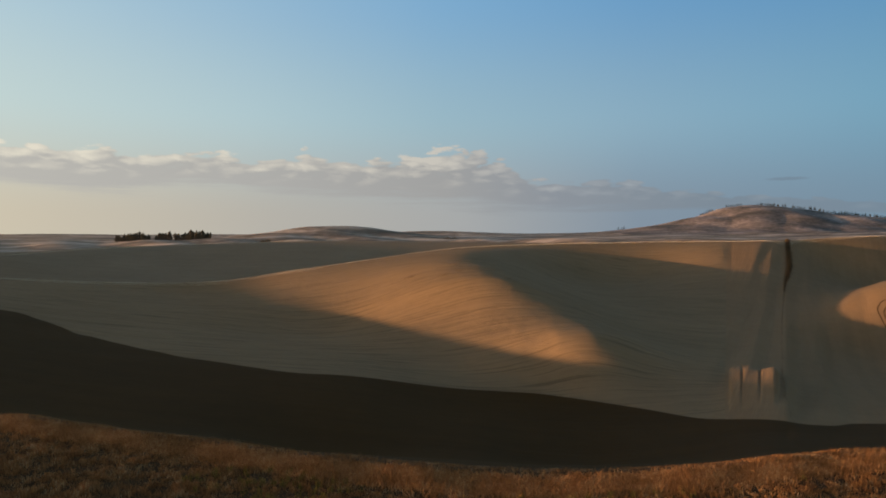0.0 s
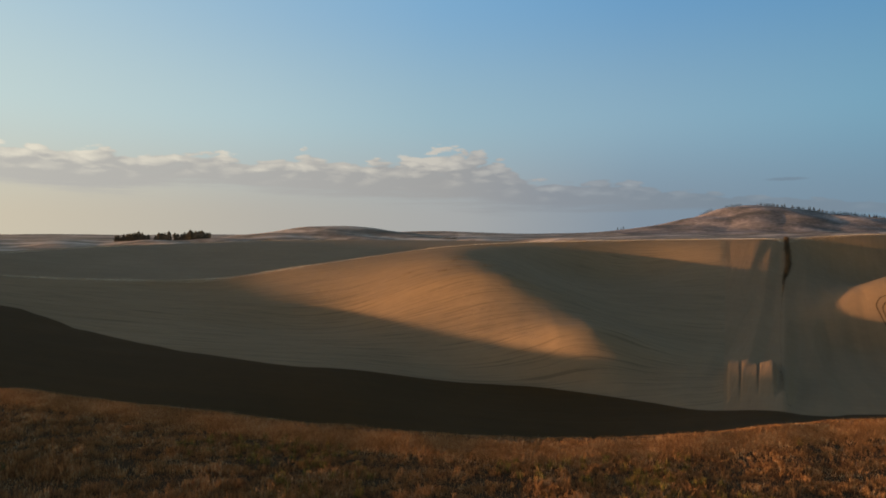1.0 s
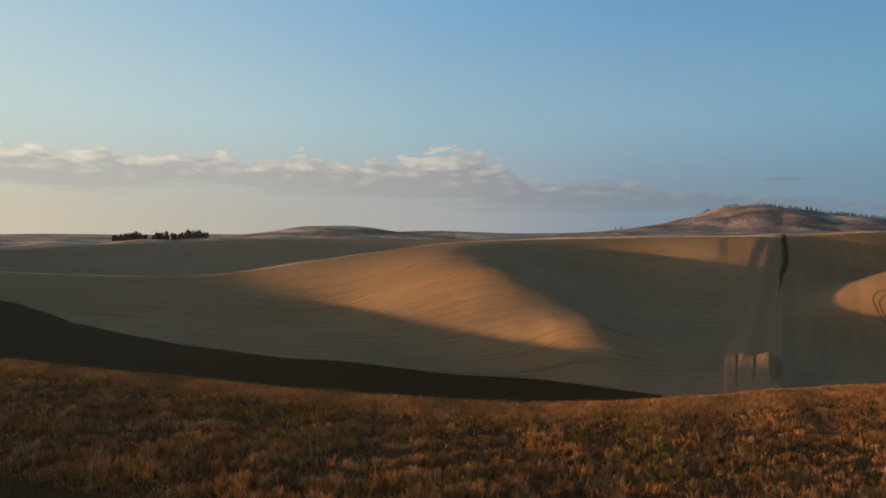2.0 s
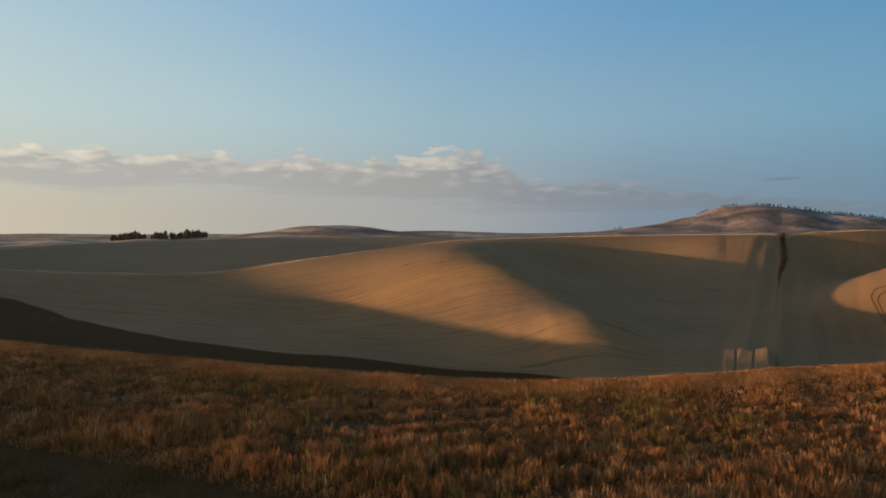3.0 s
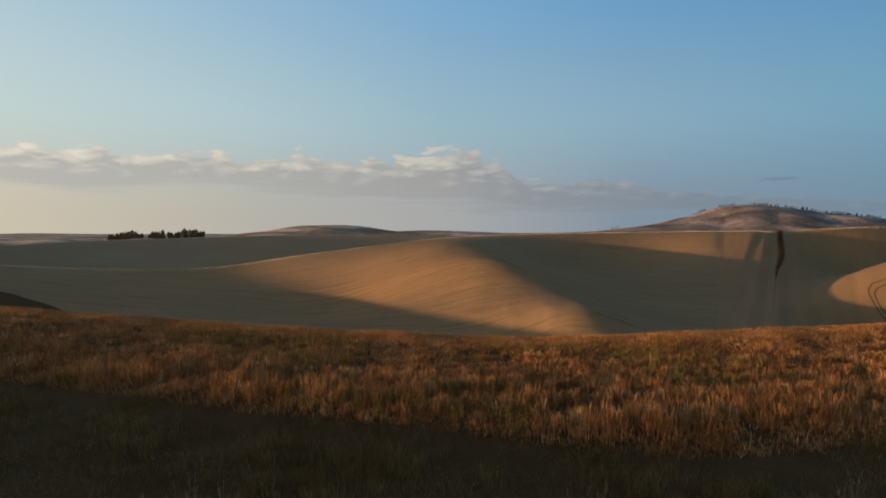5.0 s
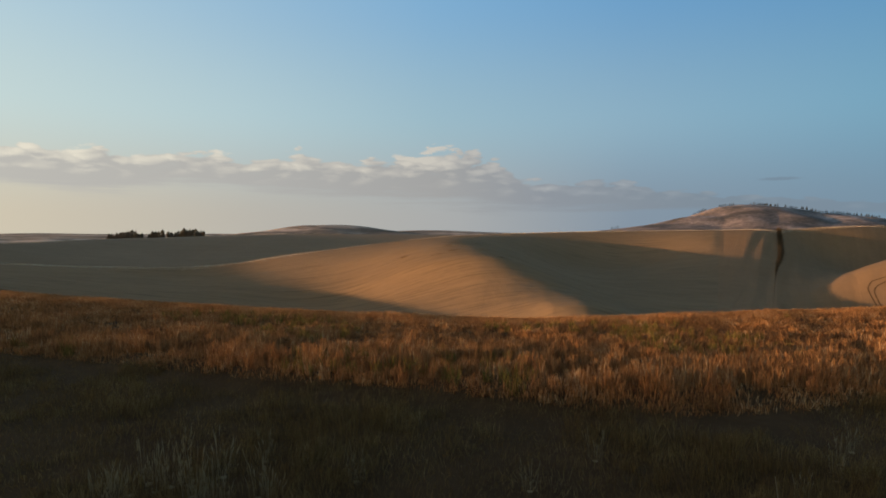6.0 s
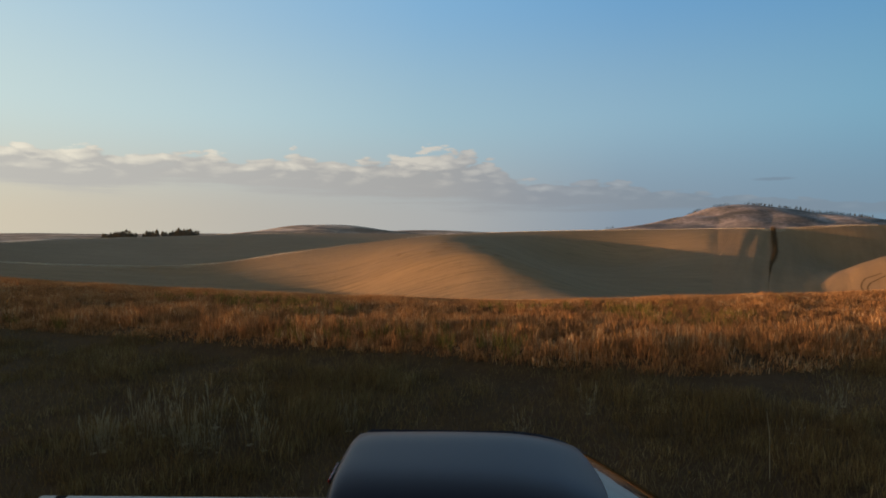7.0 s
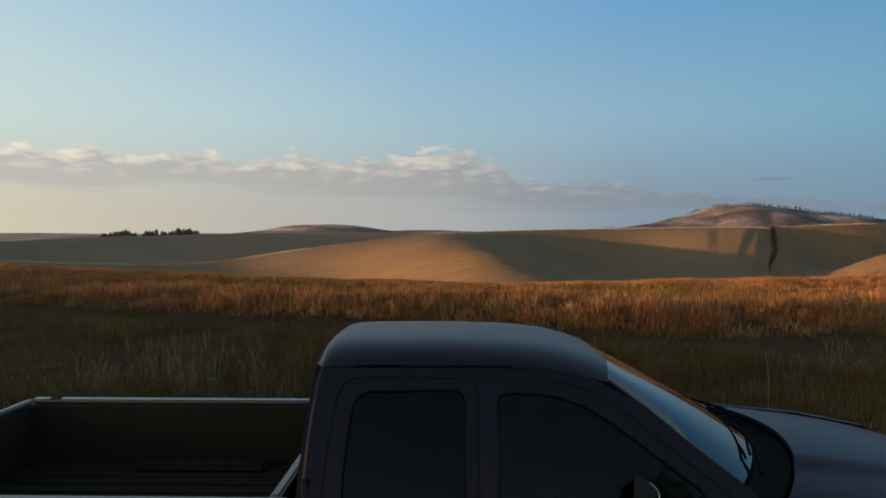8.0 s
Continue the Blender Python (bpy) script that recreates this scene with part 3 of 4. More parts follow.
# ---- trees, far off ----
M_BARK = material("bark", [(0.06, 0.045, 0.035), (0.10, 0.075, 0.055)], 2.0)
# leaf colours raised to stand in for the haze of distance
M_LEAF = material("poplar_foliage", [(0.080, 0.073, 0.058), (0.125, 0.112, 0.088)], 0.5, bump=0)
M_NEEDLE = material("pine_needles", [(0.024, 0.028, 0.024), (0.050, 0.052, 0.042)], 0.5, bump=0)


def tree(name, height, slim, seed, conifer, label):
    """A tapered trunk with limbs, and a crown of many small leaf clumps with gaps."""
    rng = random.Random(seed)
    root = tagged(new(name), label, "tree")
    h = height
    bm = tube([(0, 0, -0.5), (0.02 * h, 0, 0.3 * h), (-0.01 * h, 0.01 * h, 0.65 * h), (0, 0, 0.97 * h)], 0.02 * h, 7, 0.15)
    for k in range(9):
        z = (0.25 + 0.07 * k) * h
        a = k * 2.4
        reach = slim * h * (0.8 - 0.06 * k)
        limb = tube([(0, 0, z), (reach * 0.5 * math.cos(a), reach * 0.5 * math.sin(a), z + 0.04 * h), (reach * math.cos(a), reach * math.sin(a), z + 0.09 * h)], 0.006 * h, 5, 0.3)
        tmp = bpy.data.meshes.new("limb")
        limb.to_mesh(tmp)
        limb.free()
        bm.from_mesh(tmp)
        bpy.data.meshes.remove(tmp)
    part("trunk", bm, M_BARK, root)
    verts, faces = [], []
    for k in range(520):
        t = rng.random() ** (0.8 if conifer else 1.0)
        z = ((0.12 if conifer else 0.04) + (0.88 if conifer else 0.93) * t) * h
        if conifer:
            r = slim * h * (1.02 - t) * (0.75 + 0.35 * math.sin(t * 46))
        else:
            r = slim * h * max(0.05, 1 - abs(2 * t - 0.9) ** 3.0) * (0.85 + 0.25 * math.sin(5 * t + seed))
        a, q = rng.random() * 6.283, math.sqrt(rng.random())
        c = Vector((r * q * math.cos(a) * (1 + 0.2 * math.sin(3 * a + seed)), r * q * math.sin(a), z))
        size = h * rng.uniform(0.025, 0.06)
        e = Euler((rng.random() * 6, rng.random() * 6, rng.random() * 6)).to_matrix()
        i = len(verts)
        for p in ((1, 0, 0), (-0.5, 0.85, 0.2), (-0.5, -0.85, -0.2), (0.1, 0.1, 0.9), (0.0, -0.2, -0.8)):
            verts.append(c + e @ (Vector(p) * size))
        faces += [(i, i + 1, i + 3), (i + 1, i + 2, i + 3), (i + 2, i, i + 3), (i + 1, i, i + 4), (i + 2, i + 1, i + 4), (i, i + 2, i + 4)]
    me = bpy.data.meshes.new("crown")
    me.from_pydata(verts, [], faces)
    me.materials.append(M_NEEDLE if conifer else M_LEAF)
    crown = new("crown", me)
    crown.parent = root
    return root


def crest_distance(a, lo, hi):
    """How far ahead the skyline lies in the direction of sideways slope a."""
    d = np.arange(lo, hi, 20.0)
    return float(d[np.argmax((land(a * d, d) - 11.6) / d)])


rng = random.Random(4)
ROW_Y = 1980.0
shelter = [tree("poplar_tree", 30, 0.30, s, False, "tall dark poplar in a distant shelterbelt row") for s in (1, 2, 3)]
pines = [tree("pine_tree", 20, 0.30, s, True, "dark pine on the skyline of the far hill") for s in (5, 6)]
shelterbelt = []
a = -0.514
while a < -0.362:
    # clumps with gaps, uneven in height
    gap = -0.4605 < a < -0.4560 or -0.4275 < a < -0.4245
    if not gap:
        shelterbelt.append((a, 0.86 + 0.18 * math.sin(a * 140) + rng.uniform(-0.14, 0.14)))
    a += rng.uniform(0.0035, 0.0062)
for i, (a, k) in enumerate(shelterbelt):
    y = ROW_Y + rng.uniform(-12, 12)
    spot = pose(a * y, y, float(land(np.array([a * y]), np.array([y]))[0]) - 0.3, 0, 0, rng.uniform(0, 360)) @ Matrix.Scale(k, 4)
    if i < len(shelter):
        shelter[i].matrix_world = spot
        shelter[i]["group"] = "shelterbelt trees"
    else:
        t = copy_thing(shelter[i % 3], spot)
        t.scale = (k, k, k)
# pines in a broken line down the mountain's skyline, two small groves on its other shoulder
line = [0.497 + (0.70 - 0.497) * (i / 95) ** 0.92 + rng.uniform(-0.002, 0.002) for i in range(96)]
line = [a for a in line if not (0.541 < a < 0.549 or 0.569 < a < 0.574)]
for i, a in enumerate(line + [0.446 + 0.0032 * k for k in range(8)] + [0.405 + 0.003 * k for k in range(7)] + [0.276, 0.281, 0.285]):
    y = crest_distance(a, 2900, 4300) - rng.uniform(0, 30)
    k = (rng.uniform(0.4, 0.75) if rng.random() < 0.7 else rng.uniform(0.7, 0.95)) if i < len(line) else rng.uniform(0.55, 0.85)
    spot = pose(a * y, y, float(land(np.array([a * y]), np.array([y]))[0]) - 0.3, 0, 0, rng.uniform(0, 360))
    if i < len(pines):
        pines[i].matrix_world = spot @ Matrix.Scale(k, 4)
        pines[i]["group"] = "pines on the far hill"
    else:
        copy_thing(pines[i % 2], spot).scale = (k, k, k)

# small groves in the far fields
grove = tree("round_tree", 11, 0.42, 8, False, "small dark round-crowned tree in the far fields")
grove["group"] = "small trees in the far fields"
spots = [(-0.2865 + 0.0033 * k, 1500 + rng.uniform(-15, 15), rng.uniform(0.7, 1.1)) for k in range(5)] + [(-0.305 + 0.004 * k, 1520, rng.uniform(0.4, 0.6)) for k in range(3)]
spots += [(0.001 + 0.0035 * k, 2100 + rng.uniform(-15, 15), rng.uniform(0.6, 0.9)) for k in range(7)]
for i, (a, y, k) in enumerate(spots):
    spot = pose(a * y, y, float(land(np.array([a * y]), np.array([y]))[0]) - 0.3, 0, 0, rng.uniform(0, 360))
    ob = grove if i == 0 else copy_thing(grove, spot)
    ob.matrix_world = spot
    ob.scale = (k, k, k)


# ---- the pickup truck ----
M_TRIM = material("black_trim", [(0.006, 0.006, 0.0065), (0.010, 0.010, 0.010)], 6.0, 0.85, 0.2)
M_LINER = material("bed_liner", [(0.032, 0.026, 0.019), (0.042, 0.034, 0.025)], 9.0, 0.92, 0.5)
M_RUBBER = material("tyre_rubber", [(0.012, 0.012, 0.012), (0.022, 0.021, 0.02)], 8.0, 0.8, 0.3)
M_CHROME = material("chrome", [(0.55, 0.56, 0.58), (0.62, 0.63, 0.65)], 5.0, 0.12, 0, metal=1.0)
M_RAIL = material("rail_cap", [(0.19, 0.172, 0.162), (0.25, 0.228, 0.214)], 6.0, 0.34, 0, metal=0.6)
M_SEAT = material("seat_cloth", [(0.06, 0.058, 0.055), (0.085, 0.08, 0.075)], 12.0, 0.95, 0.3)
M_MIRROR = material("mirror_glass", [(0.44, 0.48, 0.46), (0.46, 0.50, 0.48)], 1.0, 0.02, 0, metal=1.0)
M_LENS_RED = material("red_lens", [(0.25, 0.012, 0.01), (0.3, 0.015, 0.012)], 5.0, 0.15, 0)
M_LENS = material("headlamp_lens", [(0.5, 0.52, 0.54), (0.6, 0.62, 0.64)], 5.0, 0.1, 0)


def glass(name, tint):
    m = bpy.data.materials.new(name)
    m.use_nodes = True
    b = m.node_tree.nodes["Principled BSDF"]
    b.inputs["Base Color"].default_value = (*tint, 1)
    b.inputs["Transmission Weight"].default_value = 1.0
    b.inputs["Roughness"].default_value = 0.02
    b.inputs["IOR"].default_value = 1.45
    return m


M_GLASS = glass("window_glass", (0.20, 0.23, 0.23))
M_PRIVACY = glass("privacy_glass", (0.02, 0.022, 0.022))
M_SCREEN = glass("windscreen_glass", (0.02, 0.03, 0.036))
M_SCREEN.node_tree.nodes["Principled BSDF"].inputs["IOR"].default_value = 1.65
for pane_glass in (M_GLASS, M_PRIVACY):
    pane_glass.node_tree.nodes["Principled BSDF"].inputs["IOR"].default_value = 1.34


TRUCK_X = 0.2


def half_width(z):
    """Half the truck's width at height z: upright to the belt, leaning in above it."""
    return 0.99 if z < 1.3 else 0.99 - 0.302 * min(1.0, (z - 1.3) / 0.655) ** 1.12


def pickup():
    root = tagged(new("pickup_truck"), "dark blue-grey extended-cab pickup truck with open bed, parked in dry grass", "pickup truck")
    root.matrix_world = pose(TRUCK_X, 3.95, -0.022, 0, 0, -2.2)

    def tp(name, bm, mat, parent=root, label="", smooth=True):
        bmesh.ops.translate(bm, verts=bm.verts[:], vec=(-TRUCK_X, 0, 0))
        return part(name, bm, mat, parent, label, smooth)

    # cab sides, doors and windows
    outline = rounded([(-0.035, 0.55), (-0.035, 1.35), (-0.024, 1.62), (-0.004, 1.90), (0.03, 1.955), (0.3, 1.955), (1.1, 1.948), (1.28, 1.925), (1.42, 1.885), (1.60, 1.79), (2.12, 1.40), (2.16, 1.25), (2.16, 0.55)], 0.04)
    opening = rounded([(0.05, 0.62), (0.05, 1.3), (0.07, 1.6), (0.1, 1.83), (0.17, 1.895), (1.1, 1.893), (1.26, 1.872), (1.39, 1.833), (1.54, 1.745), (1.99, 1.40), (2.05, 1.25), (2.05, 0.62)], 0.03)
    rear_door = rounded([(0.058, 0.63), (0.058, 1.3), (0.078, 1.6), (0.108, 1.825), (0.175, 1.887), (0.80, 1.892), (0.80, 0.63)], 0.03)
    rear_pane = rounded([(0.15, 1.34), (0.16, 1.6), (0.185, 1.79), (0.24, 1.832), (0.71, 1.84), (0.745, 1.80), (0.745, 1.34)], 0.05)
    front_door = rounded([(0.812, 0.63), (0.812, 1.892), (1.1, 1.885), (1.255, 1.864), (1.383, 1.825), (1.53, 1.738), (1.98, 1.395), (2.042, 1.25), (2.042, 0.63)], 0.03)
    front_pane = rounded([(0.905, 1.34), (0.905, 1.80), (0.94, 1.828), (1.1, 1.824), (1.23, 1.805), (1.35, 1.765), (1.47, 1.695), (1.88, 1.40), (1.84, 1.34)], 0.05)
    for side in (-1, 1):
        def bend(a, b, inset=0.0):
            return Vector((a, side * (half_width(b) - inset), b))
        tp("cab_side", panel(outline, [opening], bend, 0.03), M_PAINT)
        tp("door_jamb", panel(opening, [rounded([(0.12, 0.66), (0.12, 1.82), (0.2, 1.862), (0.77, 1.868), (0.77, 0.66)], 0.03), rounded([(0.86, 0.66), (0.86, 1.868), (1.1, 1.855), (1.24, 1.835), (1.36, 1.80), (1.9, 1.40), (1.98, 0.66)], 0.03)],
                              lambda a, b: bend(a, b, 0.008), 0.01), M_PAINT)
        for nm, out, pane, g, hx in (("rear_door", rear_door, rear_pane, M_PRIVACY, 0.16), ("front_door", front_door, front_pane, M_GLASS, 0.93)):
            d = tp(nm, panel(out, [pane], bend, 0.03), M_PAINT)
            w = tp("window", panel(pane, [], lambda a, b: bend(a, b, 0.012), 0.004), g, d, "tinted window glass")
            w.visible_shadow = False
            k = [bend(a, b, 0.004) for a, b in pane]
            tp("window_seal", tube(k + k[:1], 0.006, 6), M_TRIM, d, "black rubber seal")
            hb = box(hx, hx + 0.2, side * 1.005 - 0.012, side * 1.005 + 0.012, 1.10, 1.14, 0.01)
            tp("door_handle", hb, M_TRIM, d)
        corner = [bend(a, b, 0.012) + Vector((0.012, 0, 0)) for a, b in [(-0.035, 0.62), (-0.035, 1.0), (-0.035, 1.3), (-0.032, 1.45), (-0.024, 1.62), (-0.016, 1.74), (-0.004, 1.86), (0.016, 1.93)]]
        tp("cab_corner", tube(corner, 0.026, 12), M_PAINT, root, "rounded rear corner of the cab, bright along its edge")
        rail = [bend(x, 1.952, -0.004) for x in np.linspace(0.18, 0.98, 12)]
        tp("drip_rail", tube(rail, 0.005, 6), M_TRIM, root, "thin black roof drip rail")
        # fender, bed side
        arch = [(3.0 + 0.5 * math.cos(a), 0.52 + 0.47 * math.sin(a)) for a in np.linspace(math.pi, 0, 15)]
        tp("fender", panel([(2.17, 0.5), (2.17, 1.36), (2.6, 1.335), (3.3, 1.27), (3.8, 1.17), (3.98, 1.08), (4.0, 0.55)] + arch[::-1] + [(2.5, 0.5)], [],
                           lambda a, b: Vector((a, side * (0.99 - 0.03 * max(0, (b - 1.15)) / 0.2 - 0.08 * max(0, a - 3.6) ** 2), b)), 0.03), M_PAINT)
        arch = [(-1.2 + 0.5 * math.cos(a), 0.52 + 0.47 * math.sin(a)) for a in np.linspace(math.pi, 0, 15)]
        tp("bed_side", panel([(-2.6, 0.6), (-2.6, 1.325), (-0.11, 1.325), (-0.11, 0.6)] + [(-0.7, 0.52)] + arch[::-1] + [(-1.7, 0.52)], [],
                             lambda a, b: Vector((a, side * (0.99 - 0.02 * max(0, b - 1.2) / 0.15), b)), 0.03), M_PAINT)
        tp("bed_rail", box(-2.6, -0.11, min(side * 0.885, side * 0.975), max(side * 0.885, side * 0.975), 1.318, 1.350, 0.014), M_RAIL, root, "pale metal cap along the bed side")
        for px in (-2.42,):
            tp("stake_pocket", box(px - 0.04, px + 0.04, side * 0.93 - 0.025, side * 0.93 + 0.025, 1.3495, 1.353, 0.001), M_TRIM)
        tp("bed_inner_wall", box(-2.55, -0.20, min(side * 0.83, side * 0.88), max(side * 0.83, side * 0.88), 0.88, 1.317, 0.006), M_LINER)
        tp("wheel_well", box(-1.7, -0.7, min(side * 0.64, side * 0.83), max(side * 0.64, side * 0.83), 0.88, 0.93, 0.03), M_LINER)
        tp("tail_lamp", box(-2.65, -2.605, min(side * 0.80, side * 0.985), max(side * 0.80, side * 0.985), 0.95, 1.30, 0.012), M_LENS_RED, root, "red tail lamp")
        tp("headlamp", box(3.9, 4.02, min(side * 0.6, side * 0.94), max(side * 0.6, side * 0.94), 0.86, 1.06, 0.03), M_LENS, root, "clear headlamp")
        for wx in (-1.2, 3.0):
            wheel = tp("wheel", lathe([(0.10, 0.0), (0.22, 0.02), (0.235, 0.06), (0.235, 0.24), (0.1, 0.25)], -side, 32, (wx, side * 0.97, 0.41)), M_CHROME)
            tp("tyre", lathe([(0.235, 0.03), (0.30, 0.0), (0.38, 0.02), (0.41, 0.06), (0.41, 0.20), (0.38, 0.25), (0.235, 0.24)], -side, 40, (wx, side * 0.975, 0.41)), M_RUBBER, wheel)
        # mirror on its arm
        mir = tp("door_mirror", box(1.56, 1.70, min(side * 1.05, side * 1.30), max(side * 1.05, side * 1.30), 1.22, 1.58, 0.05), M_TRIM, root, "black door mirror on an arm")
        tp("mirror_arm", tube([(1.76, side * 0.95, 1.34), (1.68, side * 1.02, 1.35), (1.63, side * 1.10, 1.36)], 0.025, 8), M_TRIM, mir)
        out = panel(rounded([(-0.115, -0.155), (-0.115, 0.155), (0.115, 0.155), (0.115, -0.155)], 0.04), [], lambda a, b: Vector((1.525 + 0.18 * a, side * (1.175 + a), 1.40 + b)), 0.006)
        tp("mirror_glass", out, M_MIRROR, mir, "silvered mirror glass")

    # roof, back of the cab, windscreen
    crown_x = [-0.04, -0.025, 0.0, 0.05, 0.17, 0.6, 1.0, 1.25, 1.45, 1.62]
    crown_z = [1.935, 1.992, 2.020, 2.034, 2.040, 2.041, 2.029, 2.004, 1.956, 1.885]

    def roof(u, v):
        front = 1.465 + 0.095 * (1 - abs(u) ** 2.1)
        back_x = -0.060 + 0.058 * abs(u) ** 3
        x = back_x + (v ** 1.5 if v < 0.3 else v - 0.3 + 0.3 ** 1.5) / (0.7 + 0.3 ** 1.5) * (front - back_x)
        zt = float(pchip(crown_x, crown_z, np.array([x - (back_x + 0.04) * math.exp(-(x - back_x) / 0.3)]))[0])
        e = 1 - abs(u) ** (4.4 - 0.9 * math.exp(-max(0.0, x) / 0.3))
        base = 1.945 - 0.055 * max(0.0, (x - 0.95) / 0.45) ** 2
        z = base + max(0.0, zt - base) * e
        return Vector((x, 0.698 * u, min(z, 2.06)))
    tp("roof", sheet(roof, 36, 44, 0.02), M_PAINT)
    back = [(-0.99, 0.6), (-0.985, 1.32)] + [(-half_width(z), z) for z in (1.5, 1.7, 1.88)] + [(-0.67, 1.95), (-0.3, 1.95), (0.3, 1.95), (0.67, 1.95)] + [(half_width(z), z) for z in (1.88, 1.7, 1.5)] + [(0.985, 1.32), (0.99, 0.6)]
    pane = rounded([(-0.62, 1.42), (-0.56, 1.80), (0.56, 1.80), (0.62, 1.42)], 0.06)

    def lean(a, b):
        bow = 0.006 * max(0.0, 1 - abs(a / 0.66) ** 3) * max(0.0, min(1.0, (b - 1.4) / 0.45))
        return Vector((-0.035 + 0.035 * max(0, (b - 1.35) / 0.55) ** 1.5 - bow, a, b))
    wall = tp("cab_back", panel(back, [pane], lean, 0.03), M_PAINT)
    lamp = tp("brake_lamp", box(-0.088, -0.03, -0.17, 0.17, 1.895, 1.935, 0.012), M_TRIM, root, "high red brake lamp over the rear window")
    tp("brake_lens", box(-0.096, -0.084, -0.15, 0.15, 1.902, 1.928, 0.004), M_LENS_RED, lamp, "red lens")
    tp("rear_window", panel(pane, [], lambda a, b: lean(a, b) + Vector((0.012, 0, 0)), 0.004), M_PRIVACY, wall, "tinted rear window")

    def screen(u, v):
        edge = roof(u, 1.0)
        top = Vector((edge.x + 0.004, 0.690 * u, edge.z - 0.004))
        low = Vector((2.04 + 0.36 * (1 - abs(u) ** 2.1), 0.91 * u, 1.395 + 0.06 * (1 - u * u)))
        return top.lerp(low, v) + Vector((0.012, 0, 0.016)) * math.sin(math.pi * v)
    ws = tp("windscreen", sheet(screen, 20, 10, 0.005), M_SCREEN, root, "curved windscreen reflecting the sky")
    ws.visible_shadow = False
    rim = [screen(1, j / 8) for j in range(1, 9)] + [screen(1 - 2 * i / 16, 1) for i in range(1, 17)] + [screen(-1, 1 - j / 8) for j in range(1, 8)]
    for side in (-1, 1):
        pillar = [screen(side, j / 8) + Vector((0.004, -0.012 * side, 0.004)) for j in range(9)]
        tp("windscreen_pillar", tube(pillar, 0.013, 10), M_PAINT)
    tp("windscreen_seal", tube(rim, 0.0035, 6), M_TRIM, root, "black windscreen seal")

    def cowl(u, v):
        a = Vector((2.04 + 0.36 * (1 - abs(u) ** 2.1), 0.93 * u, 1.385 + 0.04 * (1 - u * u)))
        b = Vector((2.21 + 0.41 * (1 - u * u), 0.93 * u, 1.365 + 0.035 * (1 - u * u)))
        return a.lerp(b, v) - Vector((0, 0, 0.035 * math.sin(math.pi * v)))
    tp("cowl_panel", sheet(cowl, 16, 4, 0.02), M_TRIM)
    for y0, y1 in ((-0.72, -0.05), (-0.02, 0.62)):
        p0 = screen(y0 / 0.91, 1) + Vector((0.06, 0, 0.0))
        p1 = screen((y0 + y1) / 1.82, 0.93) + Vector((0.02, 0, 0.03))
        p2 = screen(y1 / 0.91, 0.9) + Vector((0.015, 0, 0.02))
        arm = tp("wiper", tube([p0, p0.lerp(p1, 0.5) + Vector((0.01, 0, 0.03)), p1], 0.012, 6, 0.6), M_TRIM)
        tp("wiper_blade", tube([screen((y0 + 0.15) / 0.91, 0.965) + Vector((0.012, 0, 0.012)), p1, p2], 0.008, 6), M_TRIM, arm)

    def hood(u, v):
        x0 = 2.215 + 0.41 * (1 - u * u)
        x = x0 + v * (3.93 - 0.10 * u * u - x0)
        z = 1.365 + 0.05 * (1 - u * u) - 0.085 * v - 0.17 * v ** 2.4
        z += 0.028 * max(0.0, min(1.0, (0.62 - abs(u)) / 0.12)) * (1 - 0.5 * v) - 0.03 * abs(u) ** 6
        return Vector((x, 0.978 * u, z))
    tp("hood", sheet(hood, 36, 18, 0.025), M_PAINT)
    tp("grille", box(3.93, 4.03, -0.58, 0.58, 0.72, 1.12, 0.03), M_CHROME, root, "chrome radiator grille")
    for i in range(4):
        tp("grille_slat", box(4.02, 4.045, -0.52, 0.52, 0.77 + 0.085 * i, 0.81 + 0.085 * i, 0.008), M_TRIM)
    tp("front_bumper", box(3.98, 4.17, -0.98, 0.98, 0.48, 0.70, 0.05), M_CHROME, root, "chrome front bumper")
    tp("rear_bumper", box(-2.82, -2.64, -0.95, 0.95, 0.52, 0.70, 0.04), M_CHROME, root, "chrome step bumper")
    # bed
    tp("bed_floor", box(-2.56, -0.18, -0.845, 0.845, 0.82, 0.88, 0.005), M_LINER, root, "black ribbed bed liner")
    for i in range(11):
        tp("bed_rib", box(-2.50, -0.25, -0.75 + 0.145 * i, -0.70 + 0.145 * i, 0.879, 0.892, 0.004), M_LINER)
    tp("bed_front", box(-0.225, -0.165, -0.83, 0.83, 0.88, 1.317, 0.01), M_LINER)
    tp("bed_front_cap", box(-0.215, -0.160, -0.88, 0.88, 1.318, 1.352, 0.012), M_RAIL, root, "pale metal cap over the bed front")
    gate = tp("tailgate", box(-2.615, -2.545, -0.85, 0.85, 0.75, 1.32, 0.015), M_PAINT)
    tp("tailgate_cap", box(-2.612, -2.555, -0.88, 0.88, 1.321, 1.354, 0.012), M_RAIL, gate, "pale tailgate cap")
    tp("tailgate_handle", box(-2.635, -2.612, -0.12, 0.12, 1.08, 1.18, 0.008), M_TRIM, gate)
    tp("tailgate_liner", box(-2.544, -2.532, -0.829, 0.829, 0.88, 1.318, 0.004), M_LINER, gate)
    # under and inside
    tp("chassis", box(-2.5, 3.9, -0.45, 0.45, 0.40, 0.60, 0.04), M_TRIM)
    tp("cab_floor", box(-0.02, 2.15, -0.93, 0.93, 0.56, 0.64, 0.02), M_TRIM)
    tp("firewall", box(2.08, 2.16, -0.93, 0.93, 0.6, 1.36, 0.02), M_TRIM)
    tp("engine_cover", box(2.2, 3.9, -0.85, 0.85, 0.55, 1.10, 0.05), M_TRIM)
    dash = tp("dashboard", box(1.72, 2.10, -0.86, 0.86, 0.95, 1.33, 0.07), M_TRIM)
